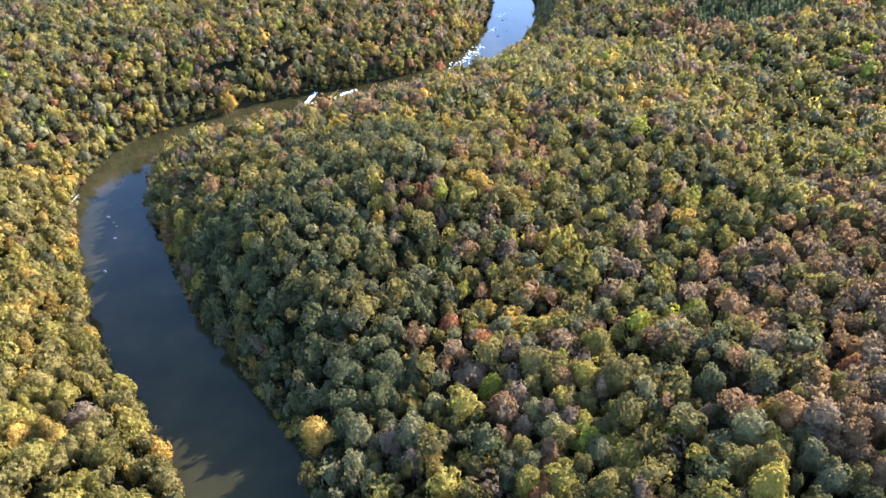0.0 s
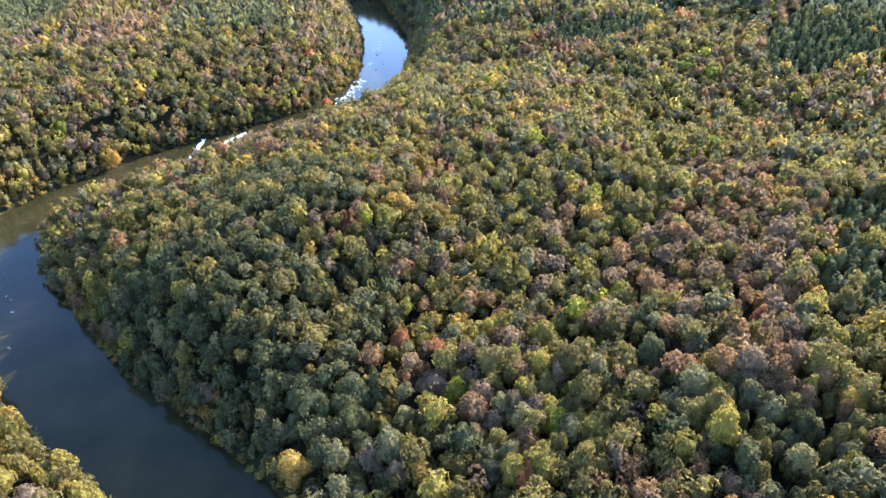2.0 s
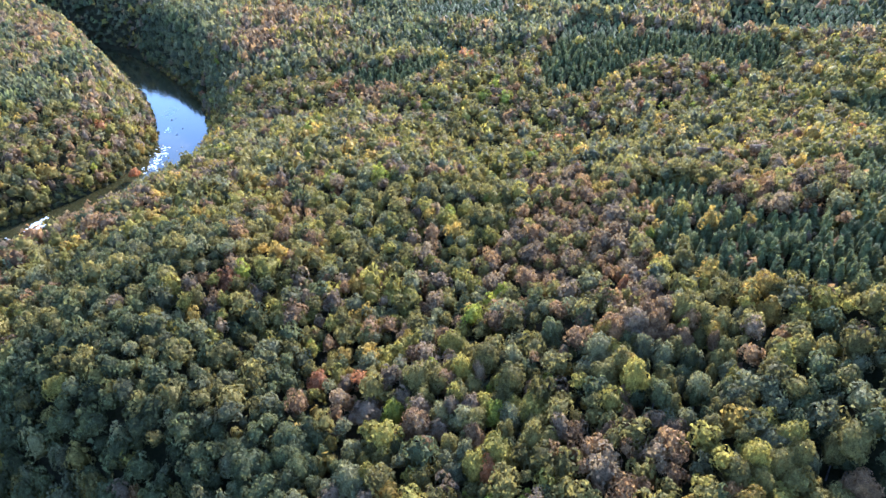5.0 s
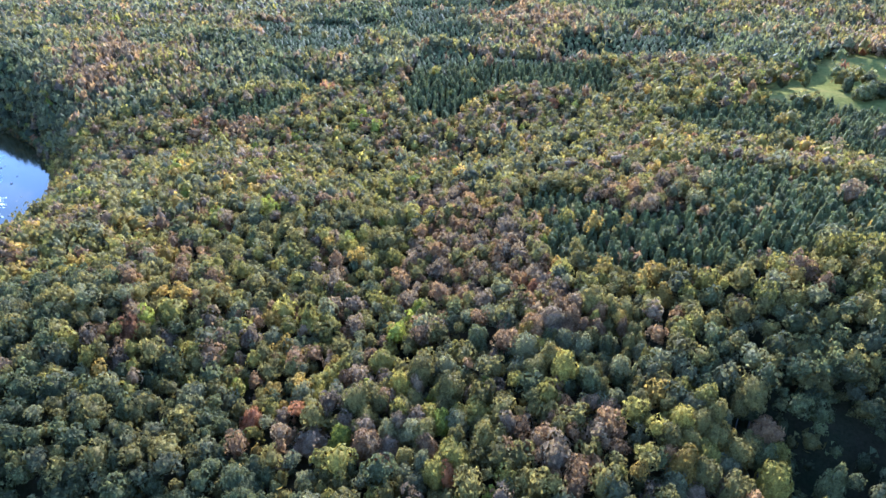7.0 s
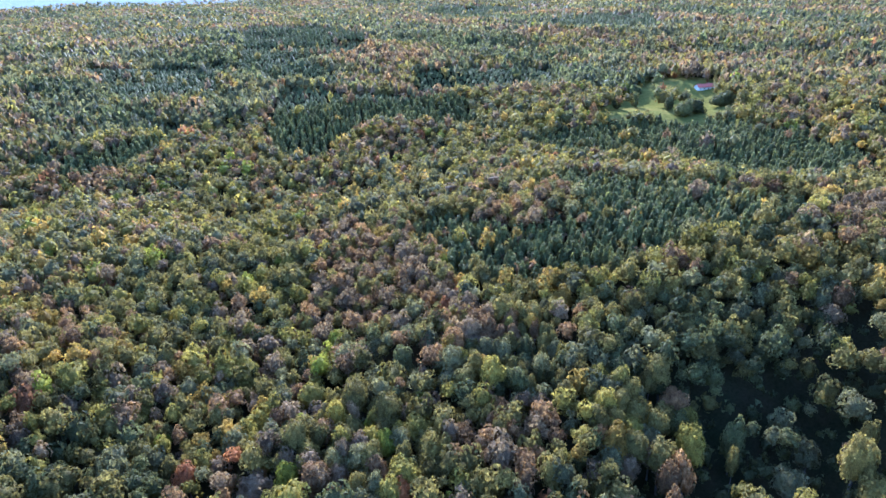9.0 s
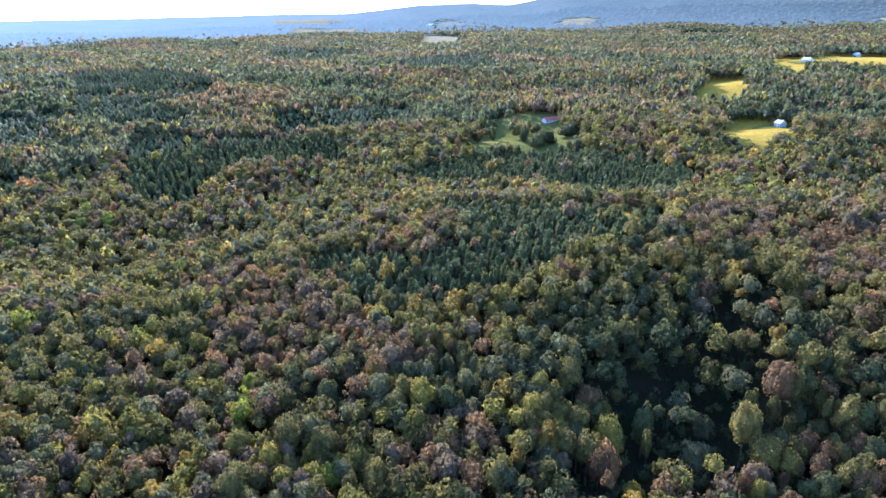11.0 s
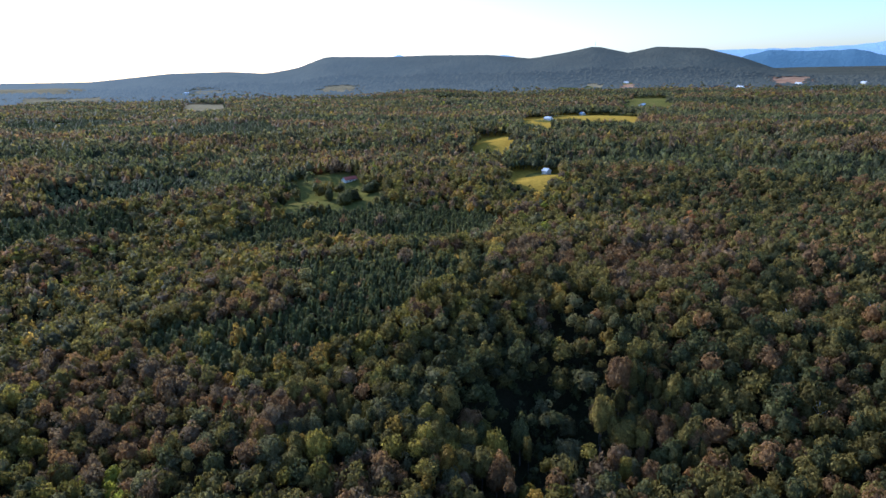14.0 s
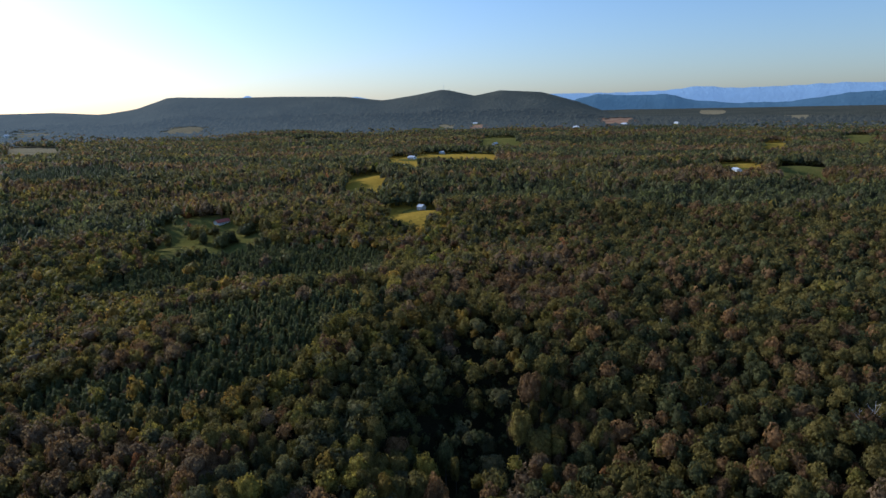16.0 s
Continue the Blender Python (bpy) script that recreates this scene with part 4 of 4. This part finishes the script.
def building(x, y, turn, w, d, eaves, rise, kind):
    barn = kind == "barn"
    ob = new("barn" if barn else "house")
    ob.matrix_basis = Matrix.Translation((x, y, float(height(x, y)) - 0.3)) @ Matrix.Rotation(radians(turn - 65), 4, "Z")
    words = {"red": "single-storey white house with a faded red metal roof", "white": "white-sided farmhouse with a pale metal gabled roof",
             "grey": "grey-sided house with a dark gabled roof", "barn": "long low barn with a pale tin roof"}
    tagged(ob, words[kind], "barn" if barn else "house", "scattered farm buildings")
    wall_mat = GREY_SIDING if kind == "grey" else SIDING
    roof_mat = {"red": RED_ROOF, "barn": TIN_ROOF, "white": TIN_ROOF}.get(kind, DARK_ROOF)
    hw, hd, base = w / 2, d / 2, 0.0
    v = [(-hw, -hd, base), (hw, -hd, base), (hw, hd, base), (-hw, hd, base), (-hw, -hd, eaves), (hw, -hd, eaves), (hw, hd, eaves), (-hw, hd, eaves),
         (-hw, 0, eaves + rise), (hw, 0, eaves + rise)]
    f = [(0, 1, 5), (0, 5, 4), (2, 3, 7), (2, 7, 6), (1, 2, 6), (1, 6, 5), (5, 6, 9), (3, 0, 4), (3, 4, 7), (7, 4, 8), (0, 3, 2), (0, 2, 1)]
    part("wall", mesh_of("wall", v, f, [wall_mat]), ob)
    o, th = 0.5, 0.22
    slope = rise / hd
    v, f = [], []
    for s in (-1, 1):
        low, k = eaves - o * slope + 0.05, len(v)
        for zz in (0, th):
            v += [(-hw - o, s * (hd + o), low + zz), (hw + o, s * (hd + o), low + zz), (hw + o, 0, eaves + rise + 0.05 + zz), (-hw - o, 0, eaves + rise + 0.05 + zz)]
        f += [tuple(i + k for i in q) for q in ((0, 1, 2, 3), (7, 6, 5, 4), (0, 4, 5, 1), (1, 5, 6, 2), (2, 6, 7, 3), (3, 7, 4, 0))]
    roof = part("roof", mesh_of("roof", v, f, [roof_mat], corners=4), ob)
    if not barn:
        box("chimney", (hw * 0.5, 0.2, eaves + rise * 0.5), (hw * 0.5 + 0.8, 1.0, eaves + rise + 1.0), BRICKWORK, roof, "red brick chimney")
    storeys = 2 if eaves > 4.4 else 1
    for st in range(storeys):
        n = max(2, int(w / 4))
        for k in range(n):
            cx, z0 = -hw + (k + 0.5) * w / n, 0.9 + 2.6 * st
            if st == 0 and k == n // 2:
                box("door", (cx - 0.55, -hd - 0.06, 0.3), (cx + 0.55, -hd + 0.02, 2.4), DOOR, ob, "brown door")
                continue
            win = box("window", (cx - 0.6, -hd - 0.07, z0), (cx + 0.6, -hd + 0.02, z0 + 1.4), FRAME, ob)
            box("pane", (cx - 0.48, -hd - 0.09, z0 + 0.12), (cx + 0.48, -hd - 0.03, z0 + 1.28), WINDOW_GLASS, win, "dark window glass")
    return ob


for row in BUILDINGS + MORE_BUILDINGS:
    building(*row)
radio_mast(EYE[0] + 3985 * math.sin(radians(115.3)), EYE[1] + 3985 * math.cos(radians(115.3)), 24.0)

# ---- rocks and white water in the river ----
def rock(x, y, size, seed):
    r = np.random.RandomState(seed)
    v, f = ICO[2]
    v = v * (1 + r.uniform(-0.18, 0.18, (len(v), 1))) * (size, size * r.uniform(0.5, 0.9), size * 0.5)
    a = r.uniform(0, 3.14)
    v = np.stack([v[:, 0] * math.cos(a) - v[:, 1] * math.sin(a), v[:, 0] * math.sin(a) + v[:, 1] * math.cos(a), v[:, 2]], -1)
    ob = new("rock", mesh_of("rock", v, f, [ROCK], smooth=np.zeros(len(f))))
    ob.location = (x, y, 0.05)
    return tagged(ob, "pale weathered boulder standing in the river shallows", "rock", "river boulders")


r = np.random.RandomState(77)
rock(-141.3, 257.3, 1.1, 1)
for k in range(12):
    s = r.uniform(0, 1)
    rock(-80 + 15 * s + r.uniform(-5, 5), 424 + 28 * s + r.uniform(-3, 3), r.uniform(0.6, 2.0), 10 + k)
for k in range(9):
    rock(-42 + r.uniform(-9, 12), 452 + r.uniform(-9, 9), r.uniform(0.5, 1.5), 40 + k)
for k in range(14):
    s = r.uniform(0, 1)
    rock(45 + 50 * s + r.uniform(-10, 8), 500 + 130 * s + r.uniform(-8, 8), r.uniform(0.5, 1.4), 60 + k)
for k, (x, y) in enumerate([(-153, 300), (-150, 296), (-158, 306), (-147, 285)]):
    rock(x, y, 0.5 + 0.15 * k, 90 + k)
v, f = [], []
# the last four strands, on the upper riffle, also stand in for sun glints
STRANDS = [((-84, 427), (-76, 436), 150, 1.6), ((-79, 430), (-70, 446), 240, 1.5), ((-75, 440), (-69, 466), 200, 1.3), ((-71, 436), (-66, 441), 40, 1.2),
           ((-54, 454), (-41, 466), 90, 2.2), ((-50, 450), (-44, 455), 60, 1.8), ((34, 503), (52, 535), 80, 5.5), ((50, 528), (59, 552), 50, 5.0),
           ((74, 592), (80, 606), 40, 3.0), ((88, 640), (102, 664), 80, 6.0)]
for (x0, y0), (x1, y1), n, wide in STRANDS:
    for k in range(n):
        s = r.uniform(0, 1)
        cx, cy = x0 + (x1 - x0) * s + r.normal(scale=wide * 0.5), y0 + (y1 - y0) * s + r.normal(scale=wide * 0.5)
        e, a0 = r.uniform(0.16, 0.72), r.uniform(0, 6)
        b0 = len(v)
        v.append((cx, cy, 0.10 + 0.12 * e))
        for j in range(6):
            a = a0 + math.pi * j / 3
            q = e * r.uniform(0.6, 1.2)
            v.append((cx + q * 1.1 * math.cos(a), cy + q * 2.2 * math.sin(a), 0.03))
        f += [(b0, b0 + 1 + j, b0 + 1 + (j + 1) % 6) for j in range(6)]
tagged(new("foam_and_glints", mesh_of("foam_and_glints", v, f, [FOAM_AND_GLINTS], smooth=np.ones(len(f)))), "white water breaking over shallow ledges, with painted glints on the upper riffle", "white water", kind="stuff")

# pale dead trunk lying on the bank
log = new("fallen_trunk")
log.matrix_basis = Matrix.Translation((-183, 320, 1.3)) @ Matrix.Rotation(radians(70), 4, "Z") @ Matrix.Rotation(radians(80), 4, "Y")
tagged(log, "bleached fallen trunk lying on the river bank", "log")
DEADWOOD = paint("bleached_wood", (0.55, 0.50, 0.44), 0.8)
stem = trunk_mesh(5, 8.0, 0.3, 3)
stem.materials[0] = DEADWOOD
part("stem", stem, log)
